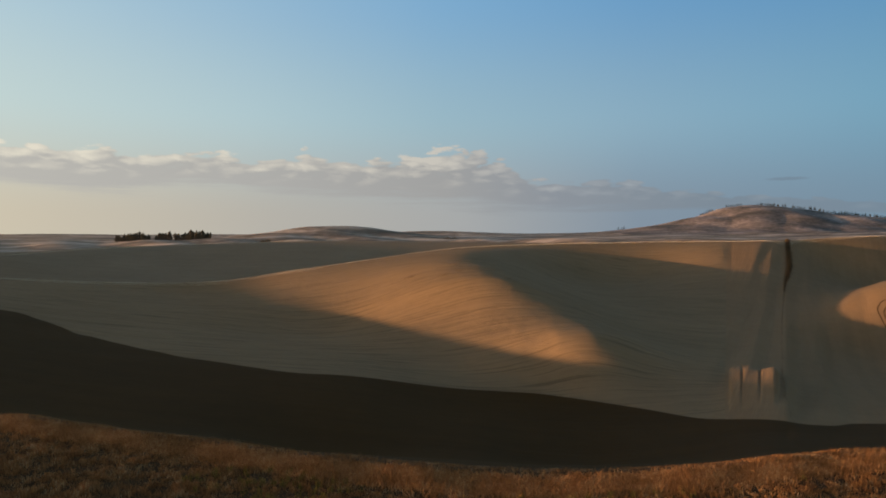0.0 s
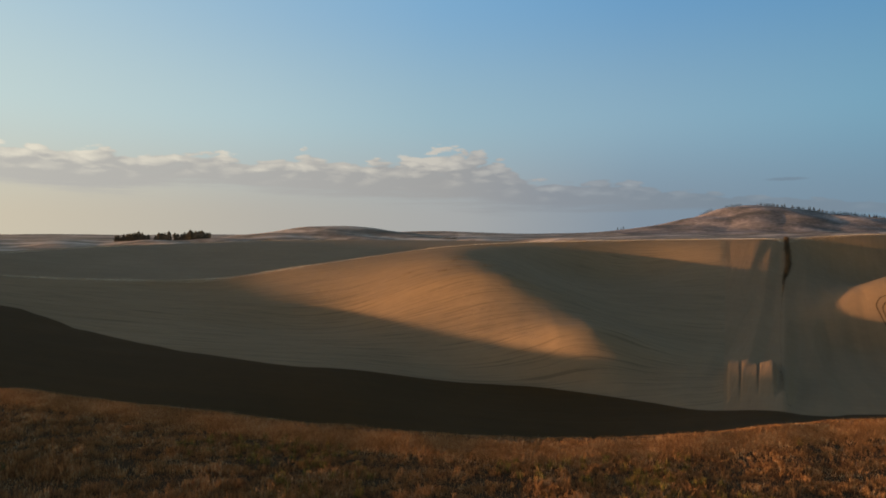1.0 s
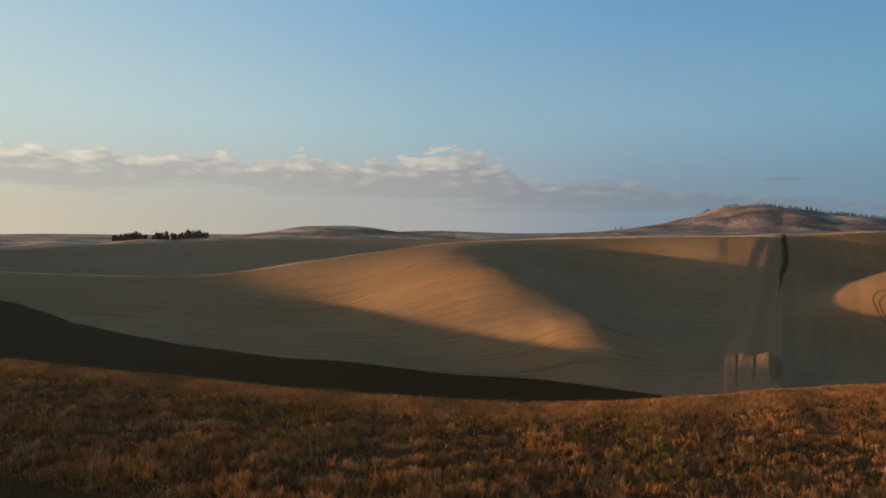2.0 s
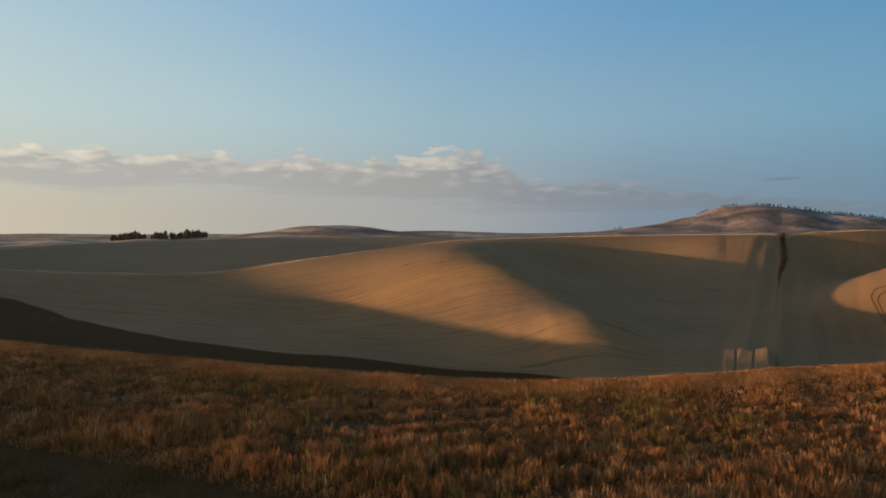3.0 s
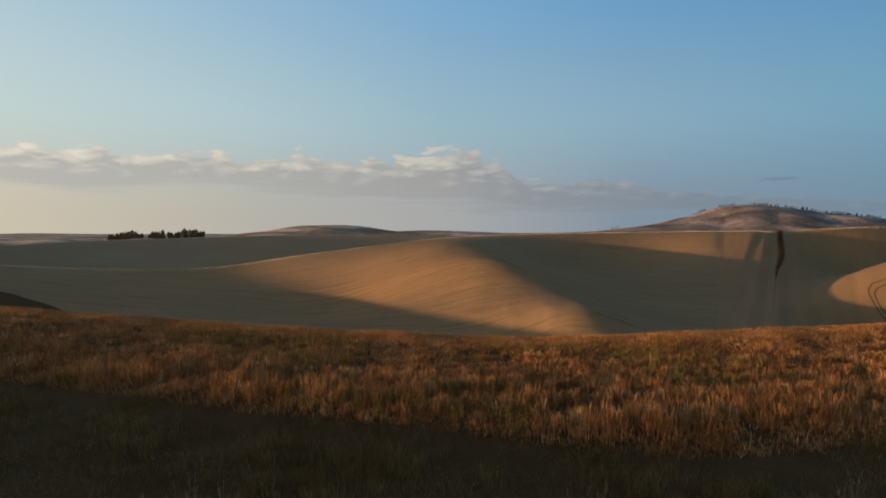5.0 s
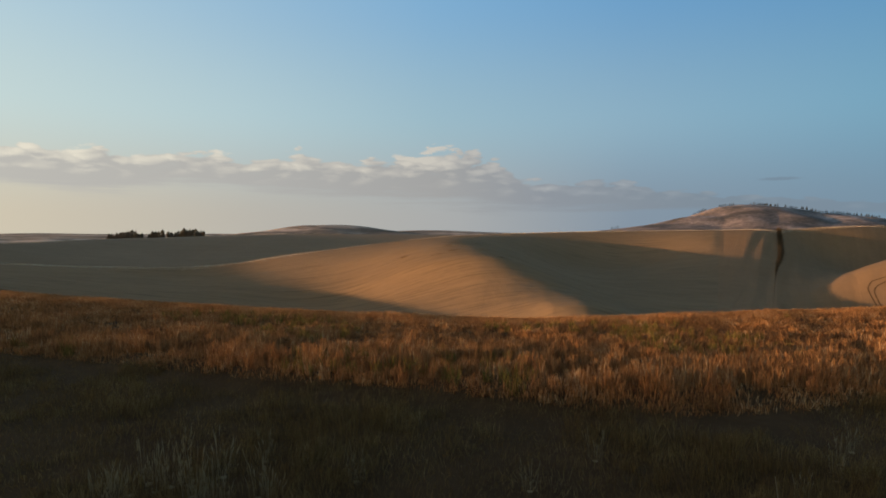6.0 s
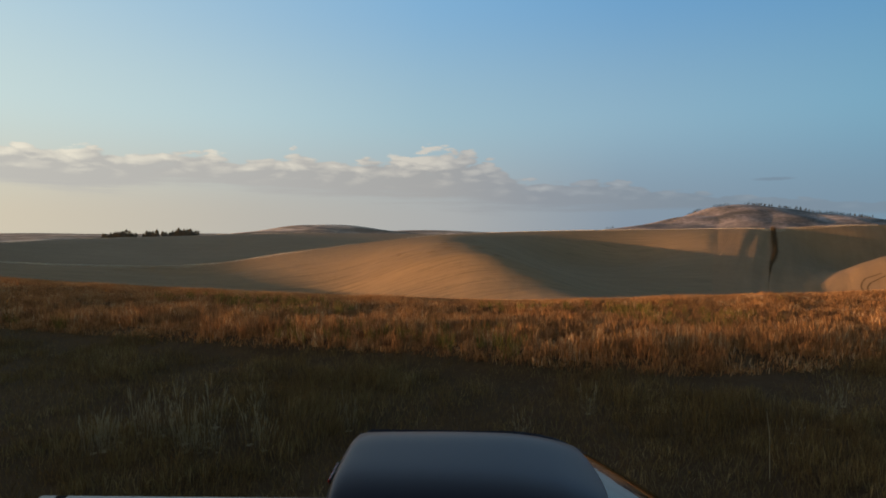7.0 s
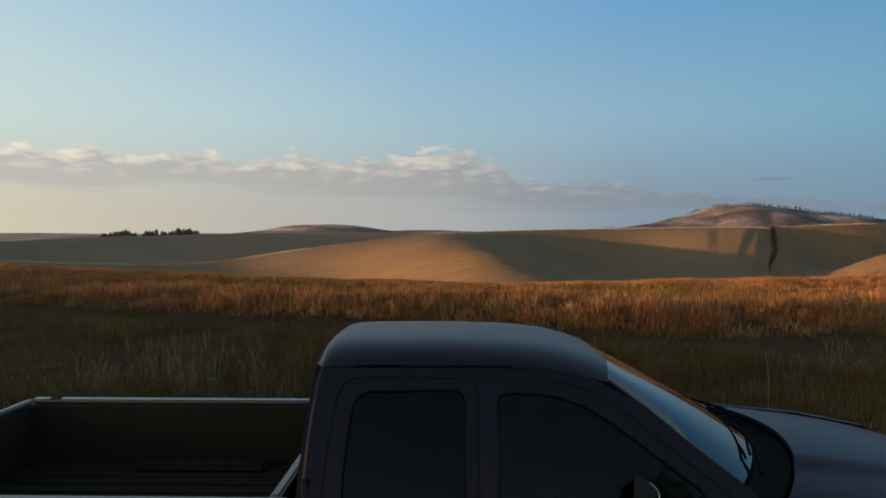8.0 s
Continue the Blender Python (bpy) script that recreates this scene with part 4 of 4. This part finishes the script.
    ring = [(1.62 - 0.10 * math.sin(a), 0.40 + 0.19 * math.cos(a), 1.22 + 0.16 * math.sin(a)) for a in np.linspace(0, 2 * math.pi, 25)]
    wheel = tp("steering_wheel", tube(ring, 0.016, 8), M_TRIM)
    tp("steering_column", tube([(1.62, 0.40, 1.22), (1.85, 0.40, 1.10)], 0.035, 8), M_TRIM, wheel)
    tp("inner_mirror", box(1.56, 1.59, -0.13, 0.13, 1.78, 1.85, 0.012), M_TRIM)
    for sx, sy in ((1.05, -0.42), (1.05, 0.42), (0.28, -0.45), (0.28, 0.45)):
        st = tp("seat", box(sx - 0.1, sx + 0.42, sy - 0.26, sy + 0.26, 0.78, 0.98, 0.06), M_SEAT)
        bm = box(sx - 0.10, sx + 0.05, sy - 0.25, sy + 0.25, 0.92, 1.48, 0.06)
        bmesh.ops.rotate(bm, verts=bm.verts[:], cent=(sx, sy, 0.92), matrix=Matrix.Rotation(radians(-12), 3, "Y"))
        tp("seat_back", bm, M_SEAT, st)
        tp("headrest", box(sx - 0.26, sx - 0.16, sy - 0.13, sy + 0.13, 1.47, 1.66, 0.045), M_SEAT, st)
    return root


pickup()


# ---- the dry field ----
def straw(name, stops, rough=0.85, glow=0.25):
    """Blades: each island its own colour, with light through them."""
    m = bpy.data.materials.new(name)
    m.use_nodes = True
    n, l = m.node_tree.nodes, m.node_tree.links
    b = n["Principled BSDF"]
    geo, ramp = n.new("ShaderNodeNewGeometry"), n.new("ShaderNodeValToRGB")
    e = ramp.color_ramp.elements
    while len(e) < len(stops):
        e.new(0.5)
    for i, (p, c) in enumerate(stops):
        e[i].position, e[i].color = p, (*c, 1)
    patch, co = n.new("ShaderNodeTexNoise"), n.new("ShaderNodeTexCoord")
    patch.inputs["Scale"].default_value, patch.inputs["Detail"].default_value = 0.9, 4
    l.new(co.outputs["Object"], patch.inputs["Vector"])
    add = n.new("ShaderNodeMath")
    add.operation = "MULTIPLY_ADD"
    add.inputs[1].default_value = 1.3
    add.inputs[2].default_value = -0.65
    l.new(patch.outputs["Fac"], add.inputs[0])
    both = n.new("ShaderNodeMath")
    both.operation = "ADD"
    both.use_clamp = True
    l.new(geo.outputs["Random Per Island"], both.inputs[0])
    l.new(add.outputs[0], both.inputs[1])
    l.new(both.outputs[0], ramp.inputs[0])
    l.new(ramp.outputs[0], b.inputs["Base Color"])
    b.inputs["Roughness"].default_value = rough
    b.inputs["Specular IOR Level"].default_value = 0.15
    tr, mx = n.new("ShaderNodeBsdfTranslucent"), n.new("ShaderNodeMixShader")
    l.new(ramp.outputs[0], tr.inputs[0])
    mx.inputs[0].default_value = glow
    l.new(b.outputs[0], mx.inputs[1]), l.new(tr.outputs[0], mx.inputs[2])
    l.new(mx.outputs[0], n["Material Output"].inputs[0])
    return m


M_STRAW = straw("dry_grass", [(0.0, (0.185, 0.088, 0.044)), (0.25, (0.261, 0.126, 0.056)), (0.55, (0.378, 0.185, 0.078)), (0.8, (0.446, 0.23, 0.101)), (0.95, (0.446, 0.27, 0.133)), (1.0, (0.577, 0.405, 0.243))])
M_GREEN = straw("green_grass", [(0.0, (0.09, 0.075, 0.022)), (0.6, (0.17, 0.14, 0.04)), (1.0, (0.28, 0.21, 0.07))])
# brown weeds, with part of the verge's shade put into darker colours
M_WEED_SHADED = straw("verge_weeds_shaded", [(0.0, (0.095, 0.058, 0.026)), (0.4, (0.155, 0.099, 0.043)), (0.7, (0.198, 0.129, 0.057)), (0.92, (0.185, 0.144, 0.061)), (1.0, (0.292, 0.215, 0.111))])
M_PALE = straw("pale_bunchgrass", [(0.0, (0.125, 0.098, 0.058)), (0.5, (0.225, 0.187, 0.12)), (1.0, (0.35, 0.30, 0.20))])
M_STALK = straw("dry_stalk", [(0.0, (0.30, 0.25, 0.17)), (1.0, (0.38, 0.32, 0.22))])


def waves(x, y, k, seed):
    """Smooth uneven field between about -1 and 1."""
    g = np.random.default_rng(seed)
    s = np.zeros_like(x)
    for i in range(6):
        a, f, p = g.uniform(0, 6.28), k * g.uniform(0.5, 1.8), g.uniform(0, 6.28)
        s += np.sin((x * np.cos(a) + y * np.sin(a)) * f + p)
    return s / 2.6


def blades(name, x, y, height, width, lean, mat, rng, head=0.0):
    """One mesh of grass: a bent two-step blade at each x, y; some carry a seed head."""
    n = len(x)
    z = land(x, y)
    az, face = rng.uniform(0, 2 * np.pi, n), rng.uniform(0, np.pi, n)
    out = lean * height * rng.uniform(0.2, 1.0, n)
    dx, dy = np.cos(az) * out, np.sin(az) * out
    wx, wy = np.cos(face) * width / 2, np.sin(face) * width / 2
    w_mid = 0.85 + head * rng.uniform(0, 1, n)
    v = np.zeros((n, 5, 3))
    for i, (f, bend, w) in enumerate(((-0.05, 0.0, 1.0), (-0.05, 0.0, -1.0), (0.62, 0.38, 1.0), (0.62, 0.38, -1.0), (1.0, 1.0, 0.0))):
        k = w * (w_mid if i in (2, 3) else 1.0)
        v[:, i, 0], v[:, i, 1], v[:, i, 2] = x + dx * bend + wx * k, y + dy * bend + wy * k, z + height * f
    b = np.arange(n)[:, None] * 5
    tri = np.stack([b + [0, 1, 3], b + [0, 3, 2], b + [2, 3, 4]], 1).reshape(-1)
    me = bpy.data.meshes.new(name)
    me.vertices.add(n * 5)
    me.vertices.foreach_set("co", v.reshape(-1))
    me.loops.add(len(tri))
    me.loops.foreach_set("vertex_index", tri.astype(np.int32))
    me.polygons.add(len(tri) // 3)
    me.polygons.foreach_set("loop_start", np.arange(0, len(tri), 3, dtype=np.int32))
    me.polygons.foreach_set("loop_total", np.full(len(tri) // 3, 3, dtype=np.int32))
    me.materials.append(mat)
    me.update(calc_edges=True)
    me.validate()
    return new(name, me)


def scatter(rng, n, y0, y1, power, margin=3.0):
    """Spots in the fan ahead, thicker where near."""
    y = y0 + (y1 - y0) * rng.uniform(0, 1, n) ** power
    x = rng.uniform(-1, 1, n) * (0.76 * y + margin)
    return x, y


def off_truck(x, y):
    """Away from the truck and the ground it flattened."""
    return ~((x > -3.0) & (x < 4.5) & (y > 2.6) & (y < 5.2)) & (y > 1.5)


def tufted(rng, cx, cy, each, spread):
    """Blades in tufts: spots round the centres, with their tuft's number."""
    k = np.repeat(np.arange(len(cx)), each)
    r, a = spread * np.sqrt(rng.uniform(0, 1, len(k))), rng.uniform(0, 2 * np.pi, len(k))
    return cx[k] + r * np.cos(a), cy[k] + r * np.sin(a), k


def brow_line(x, y):
    """How far ahead the brow of the field lies in that direction."""
    return np.interp(x / y, sorted(FAN), [FAN[a][1][0] for a in sorted(FAN)])


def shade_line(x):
    """How far ahead the shade of the rise behind the truck ends, and the darkened weeds with it."""
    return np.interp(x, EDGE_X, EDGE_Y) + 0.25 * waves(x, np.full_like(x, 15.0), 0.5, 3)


g = np.random.default_rng(11)
# a low thin cover, then small tufts of uneven height with bare gaps between them
x, y = scatter(g, 260000, 10.0, 40.0, 1.0)
keep = (y < brow_line(x, y) + 3.0) & (y > shade_line(x) - 0.5) & (waves(x, y, 1.6, 4) > -1.0 + 0.6 * g.normal(size=len(x)))
x, y = x[keep], y[keep]
h = g.uniform(0.05, 0.17, len(x)) * (1 + 0.35 * waves(x, y, 0.9, 5))
tagged(blades("field_stubble", x, y, np.clip(h, 0.03, 0.3), g.uniform(0.006, 0.014, len(x)) * (0.6 + y / 40), 1.1, M_STRAW, g, 0.5), "short rust-brown dry stubble between the tufts of the near field", "dry grass", kind="stuff")
cx, cy = scatter(g, 19000, 10.0, 36.0, 1.0)
drill = np.sin(2 * np.pi * (cy - 0.16 * cx + 0.35 * waves(cx, cy, 0.6, 41)) / 1.9)      # the drill rows run across
low = 0.6 * waves(cx, cy * 0.6, 0.9, 5) + 0.6 * waves(cx, cy * 0.7, 2.6, 6) + 1.0 * drill
edge = brow_line(cx, cy)
keep = (cy < edge + 1.0) & (cy > shade_line(cx) - 0.35) & (low > -0.75 + 0.5 * g.normal(size=len(cx)))
cx, cy, low, edge = cx[keep], cy[keep], low[keep], edge[keep]
size = np.clip(0.24 + 0.085 * low + 0.07 * g.normal(size=len(cx)), 0.09, 0.55) * np.interp(cy - shade_line(cx), [-1.0, -0.2, 1.0, 4.0, 7.0, 14.0], [0.5, 0.7, 1.3, 1.1, 0.8, 0.65])
size = np.where(cy > edge - 4, np.minimum(size, 0.20 + 0.06 * g.uniform(0, 1, len(cx)) ** 4 * 4), size)
x, y, k = tufted(g, cx, cy, 24, 0.16)
h = 0.88 * size[k] * g.uniform(0.5, 1.2, len(k))
tagged(blades("field_grass", x, y, h, g.uniform(0.006, 0.016, len(x)) * (0.6 + y / 40), 0.42, M_STRAW, g, 0.9), "tufted rust-orange dry grass covering the near field", "dry grass", kind="stuff")
# a close nap along the brow, its sunlit strip put into brighter straw colours
M_BROW_LIT = straw("brow_straw_lit", [(0.0, (0.26, 0.125, 0.055)), (0.4, (0.42, 0.205, 0.088)), (0.8, (0.54, 0.28, 0.125)), (1.0, (0.62, 0.40, 0.22))])
a = g.uniform(-0.76, 0.76, 120000)
y = np.interp(a, sorted(FAN), [FAN[q][1][0] for q in sorted(FAN)]) - 0.2 + 0.5 * g.normal(size=len(a)) - 1.6 * g.uniform(0, 1, len(a)) ** 1.4
tagged(blades("brow_grass", a * y, y, g.uniform(0.08, 0.24, len(a)) * (1 + 0.25 * waves(a * 40, y * 0, 1.0, 12)), g.uniform(0.010, 0.022, len(a)), 0.7, M_BROW_LIT, g, 0.6), "close-standing dry grass along the brow of the field, orange brightened as sunlit", "dry grass", kind="stuff")
# a few greener tufts
cx, cy = scatter(g, 1500, 13.0, 30.0, 1.0)
keep = (cy < brow_line(cx, cy) - 2.0) & (cy > shade_line(cx) - 0.2) & (waves(cx, cy, 0.7, 31) + 1.6 * np.exp(-((cx + 0.8) / 2.6) ** 2 - ((cy - 17) / 2.2) ** 2) > 0.35)
cx, cy = cx[keep], cy[keep]
x, y, k = tufted(g, cx, cy, 26, 0.15)
tagged(blades("green_tufts", x, y, g.uniform(0.14, 0.44, len(x)), g.uniform(0.007, 0.016, len(x)), 0.4, M_GREEN, g, 0.6), "yellow-green grass tufts scattered in the dry field", "grass", kind="stuff")

# the darkened weeds fill the verge up to the shade's edge
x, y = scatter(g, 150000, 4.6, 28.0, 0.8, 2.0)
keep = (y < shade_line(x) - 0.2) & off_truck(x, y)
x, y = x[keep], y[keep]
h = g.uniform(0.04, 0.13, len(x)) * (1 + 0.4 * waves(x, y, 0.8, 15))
tagged(blades("verge_stubble", x, y, np.clip(h, 0.03, 0.25), g.uniform(0.004, 0.010, len(x)), 1.2, M_WEED_SHADED, g, 0.4), "short brown weeds and litter round the truck, colours darkened for shade", "dry grass", kind="stuff")
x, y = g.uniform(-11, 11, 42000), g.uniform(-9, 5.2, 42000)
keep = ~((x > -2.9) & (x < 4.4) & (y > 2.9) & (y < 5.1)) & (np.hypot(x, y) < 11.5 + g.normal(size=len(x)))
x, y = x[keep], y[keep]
tagged(blades("layby_grass", x, y, g.uniform(0.03, 0.11, len(x)), g.uniform(0.004, 0.010, len(x)), 1.2, M_WEED_SHADED, g, 0.4), "thin trodden dry grass of the lay-by", "dry grass", kind="stuff")
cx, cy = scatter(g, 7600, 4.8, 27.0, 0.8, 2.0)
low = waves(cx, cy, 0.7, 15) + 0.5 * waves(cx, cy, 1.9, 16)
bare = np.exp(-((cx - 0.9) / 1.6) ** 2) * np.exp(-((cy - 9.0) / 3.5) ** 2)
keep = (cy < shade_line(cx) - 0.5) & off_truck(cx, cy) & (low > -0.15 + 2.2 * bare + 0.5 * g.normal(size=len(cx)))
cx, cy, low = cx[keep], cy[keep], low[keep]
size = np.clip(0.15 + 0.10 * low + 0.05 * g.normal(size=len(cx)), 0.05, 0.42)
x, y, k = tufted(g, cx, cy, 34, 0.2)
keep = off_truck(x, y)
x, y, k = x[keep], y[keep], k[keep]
tagged(blades("verge_grass", x, y, size[k] * g.uniform(0.5, 1.35, len(k)), g.uniform(0.003, 0.007, len(x)), 0.7, M_WEED_SHADED, g, 0.7), "tufts of brown weedy grass beside the truck, colours darkened for shade", "dry grass", kind="stuff")


def bunchgrass(seed):
    """A pale tuft of upright stems."""
    q = np.random.default_rng(seed)
    n = 28
    a, r = q.uniform(0, 6.28, n), 0.21 * np.sqrt(q.uniform(0, 1, n))
    me = bpy.data.meshes.new("bunchgrass")
    verts, faces = [], []
    for k in range(n):
        h = q.uniform(0.3, 1.0) ** 1.2
        f, w = q.uniform(0, 3.14), q.uniform(0.003, 0.006)
        bx, by, lx, ly = r[k] * math.cos(a[k]), r[k] * math.sin(a[k]), 0.07 * h + 0.30 * h * math.cos(a[k]) * q.uniform(0, 1), 0.30 * h * math.sin(a[k]) * q.uniform(0, 1)
        i = len(verts)
        c, s = math.cos(f) * w, math.sin(f) * w
        verts += [(bx - c / 2, by - s / 2, -0.05), (bx + c / 2, by + s / 2, -0.05), (bx + lx * 0.5 - c / 2, by + ly * 0.5 - s / 2, 0.68 * h), (bx + lx * 0.5 + c / 2, by + ly * 0.5 + s / 2, 0.68 * h),
                  (bx + lx * 0.8 - c * 2.2, by + ly * 0.8 - s * 2.2, 0.85 * h), (bx + lx * 0.8 + c * 2.2, by + ly * 0.8 + s * 2.2, 0.85 * h), (bx + lx, by + ly, h)]
        faces += [(i, i + 1, i + 3, i + 2), (i + 2, i + 3, i + 5, i + 4), (i + 4, i + 5, i + 6)]
    root = len(verts)       # all stems spring from one low crown of roots
    verts += [(0.22 * math.cos(k * math.pi / 6), 0.22 * math.sin(k * math.pi / 6), -0.04) for k in range(12)] + [(0, 0, 0.02)]
    faces += [(root + k, root + (k + 1) % 12, root + 12) for k in range(12)]
    for i in range(0, root, 7):
        faces.append((i, i + 1, root + 12))
    me.from_pydata(verts, [], faces)
    me.materials.append(M_PALE)
    return tagged(new("bunchgrass", me), "pale upright bunchgrass tuft among the brown weeds", "grass tuft", "bunchgrass tufts beside the truck")


tufts = [bunchgrass(s) for s in (1, 2, 3)]
q = random.Random(9)
spots = [(-4.6 + 2.5 * i / 21 + q.uniform(-0.2, 0.2), 9.7 + q.uniform(-0.6, 1.3), q.uniform(0.4, 0.92)) for i in range(22)]
spots += [(5.9, 9.3, 0.5), (7.3, 10.6, 0.6), (7.9, 11.2, 0.6), (6.8, 9.9, 0.5), (-7.4, 10.4, 0.7), (1.9, 9.6, 0.55), (3.2, 10.8, 0.6), (-0.8, 10.0, 0.6)]
for i, (x, y, k) in enumerate(spots):
    spot = pose(x, y, float(land(np.array([x]), np.array([y]))[0]), 0, 0, q.uniform(0, 360))
    ob = tufts[i] if i < 3 else copy_thing(tufts[i % 3], spot)
    ob.matrix_world = spot
    ob.scale = (k, k, k)

stalk_z = float(land(np.array([4.75]), np.array([8.0]))[0])
tagged(part("dry_stalk", tube([(4.85, 8.0, stalk_z - 0.05), (4.84, 8.0, stalk_z + 0.6), (4.80, 8.0, stalk_z + 0.9)], 0.005, 6, 0.6), M_STALK), "single tall pale dry weed stalk", "weed stalk")


# ---- between the fields on the hill ----
M_STRIPWEED = straw("boundary_weeds", [(0.0, (0.05, 0.034, 0.021)), (0.5, (0.082, 0.056, 0.036)), (1.0, (0.17, 0.11, 0.055))])


def boundary_weeds():
    """A dark strip of tall weeds that runs straight up the hill between two fields, broader towards the crest."""
    q = np.random.default_rng(21)
    n = 9000
    d = 104 + (404 - 104) * q.uniform(0, 1, n) ** 0.8
    d = d[(d > 300) | (q.uniform(0, 1, n) < np.interp(d, [104, 270, 300], [0.06, 0.08, 0.6]))]
    n = len(d)
    wide = np.interp(d, [104, 150, 280, 305, 340, 404], [0.25, 0.25, 0.4, 1.4, 2.2, 1.5])
    off = np.interp(d, [104, 130, 220, 290, 330, 404], [1.2, -0.3, -1.4, -0.6, 1.6, 0.4])
    x, y = 0.541 * d + off + wide * q.normal(size=n) * 0.45, d + q.uniform(-0.5, 0.5, n)
    h = np.interp(d, [104, 220, 300, 404], [0.08, 0.14, 0.7, 1.0]) * q.uniform(0.5, 1.2, n)
    return tagged(blades("boundary_weeds", x, y, h, q.uniform(0.06, 0.16, n), 0.4, M_STRIPWEED, q, 0.3), "dark strip of tall weeds between two stubble fields", "weeds", kind="stuff")


boundary_weeds()

def weed_patch(x0, y0, long, seed):
    """A low dark tangle of weeds left standing in the stubble."""
    q = np.random.default_rng(seed)
    n = 55
    u, v = q.normal(size=n) * long * 0.4, q.normal(size=n) * 0.3
    return tagged(blades("weed_patch", x0 + 0.99 * u - 0.1 * v, y0 + 0.1 * u + 0.99 * v, q.uniform(0.15, 0.45, n), q.uniform(0.05, 0.12, n), 0.6, M_PATCH, q, 0.3),
                  "low brown patch of weeds standing in the stubble", "weeds", "weed patches on the stubble hill", "stuff")


M_PATCH = straw("patch_weeds", [(0.0, (0.09, 0.05, 0.024)), (0.5, (0.14, 0.08, 0.04)), (1.0, (0.20, 0.12, 0.06))])
for k, (x0, y0, long) in enumerate(((7, 249, 4.5), (17, 252, 2.5), (5, 236, 3), (-12, 230, 2.5), (6, 224, 2.5), (17, 226, 4), (1, 221, 3), (23, 212, 3))):
    weed_patch(x0, y0, long, 60 + k)


M_TRACK = material("flattened_stubble", [(0.10, 0.06, 0.03), (0.16, 0.10, 0.055)], 0.6)


def tyre_track(path, wide):
    """A wheel's track pressed into the stubble, curving over the rise."""
    t = np.arange(len(path), dtype=float)
    q = np.linspace(0, len(path) - 1, 60)
    xy = pchip(t, np.array(path), q)
    d = np.gradient(xy, axis=0)
    side = np.stack([-d[:, 1], d[:, 0]], 1) / np.hypot(d[:, 0], d[:, 1])[:, None] * wide / 2
    verts, faces = [], []
    for k, (p, s) in enumerate(zip(xy, side)):
        for c in (p - s, p, p + s):
            verts.append((c[0], c[1], float(land(c[:1], c[1:])[0]) + 0.05))
        if k:
            i = len(verts) - 6
            faces += [(i, i + 1, i + 4, i + 3), (i + 1, i + 2, i + 5, i + 4)]
    me = bpy.data.meshes.new("tyre_track")
    me.from_pydata(verts, [], faces)
    me.materials.append(M_TRACK)
    return tagged(new("tyre_track", me), "dark curved wheel track pressed into the lit stubble", "wheel track", "wheel tracks on the rise", "stuff")


tyre_track([(161.0, 224.0), (157.9, 223.8), (155.5, 223.7), (152.6, 221.8), (150.6, 219.5), (149.1, 215.7), (147.7, 211.5), (146.5, 207.0), (145.5, 202.5)], 0.5)
tyre_track([(161.0, 222.0), (157.3, 221.1), (155.2, 220.6), (153.0, 219.2), (151.4, 217.4), (149.9, 213.9), (148.4, 209.2), (147.6, 205.0)], 0.5)


def crest_rim_straw():
    """Straw added along the crests of the hills, coloured pale to draw their sunlit rim."""
    q = np.random.default_rng(33)
    a = q.uniform(-0.71, 0.71, 42000)
    d = np.interp(a, sorted(FAN), [FAN[k][7][0] for k in sorted(FAN)]) + q.uniform(-7, 5, len(a))
    second = (a < -0.15) & (q.uniform(0, 1, len(a)) < 0.5)
    d = np.where(second, np.interp(a, sorted(FAN), [FAN[k][9][0] for k in sorted(FAN)]) + q.uniform(-8, 6, len(a)), d)
    h = q.uniform(0.08, 0.30, len(a)) * (0.75 + 0.25 * waves(a * 60, d * 0, 1.0, 8))
    return tagged(blades("crest_rim_straw", a * d, d, h, q.uniform(0.05, 0.10, len(a)), 0.7, M_CREST_RIM, q, 0.4), "added pale straw that draws the sunlit rim of the hill crests", "straw", kind="stuff")


# paler than the stubble: the rim of low sun is in these colours
M_CREST_RIM = straw("crest_rim_straw", [(0.0, (0.46, 0.36, 0.26)), (0.5, (0.64, 0.54, 0.42)), (1.0, (0.80, 0.72, 0.60))])
crest_rim_straw()
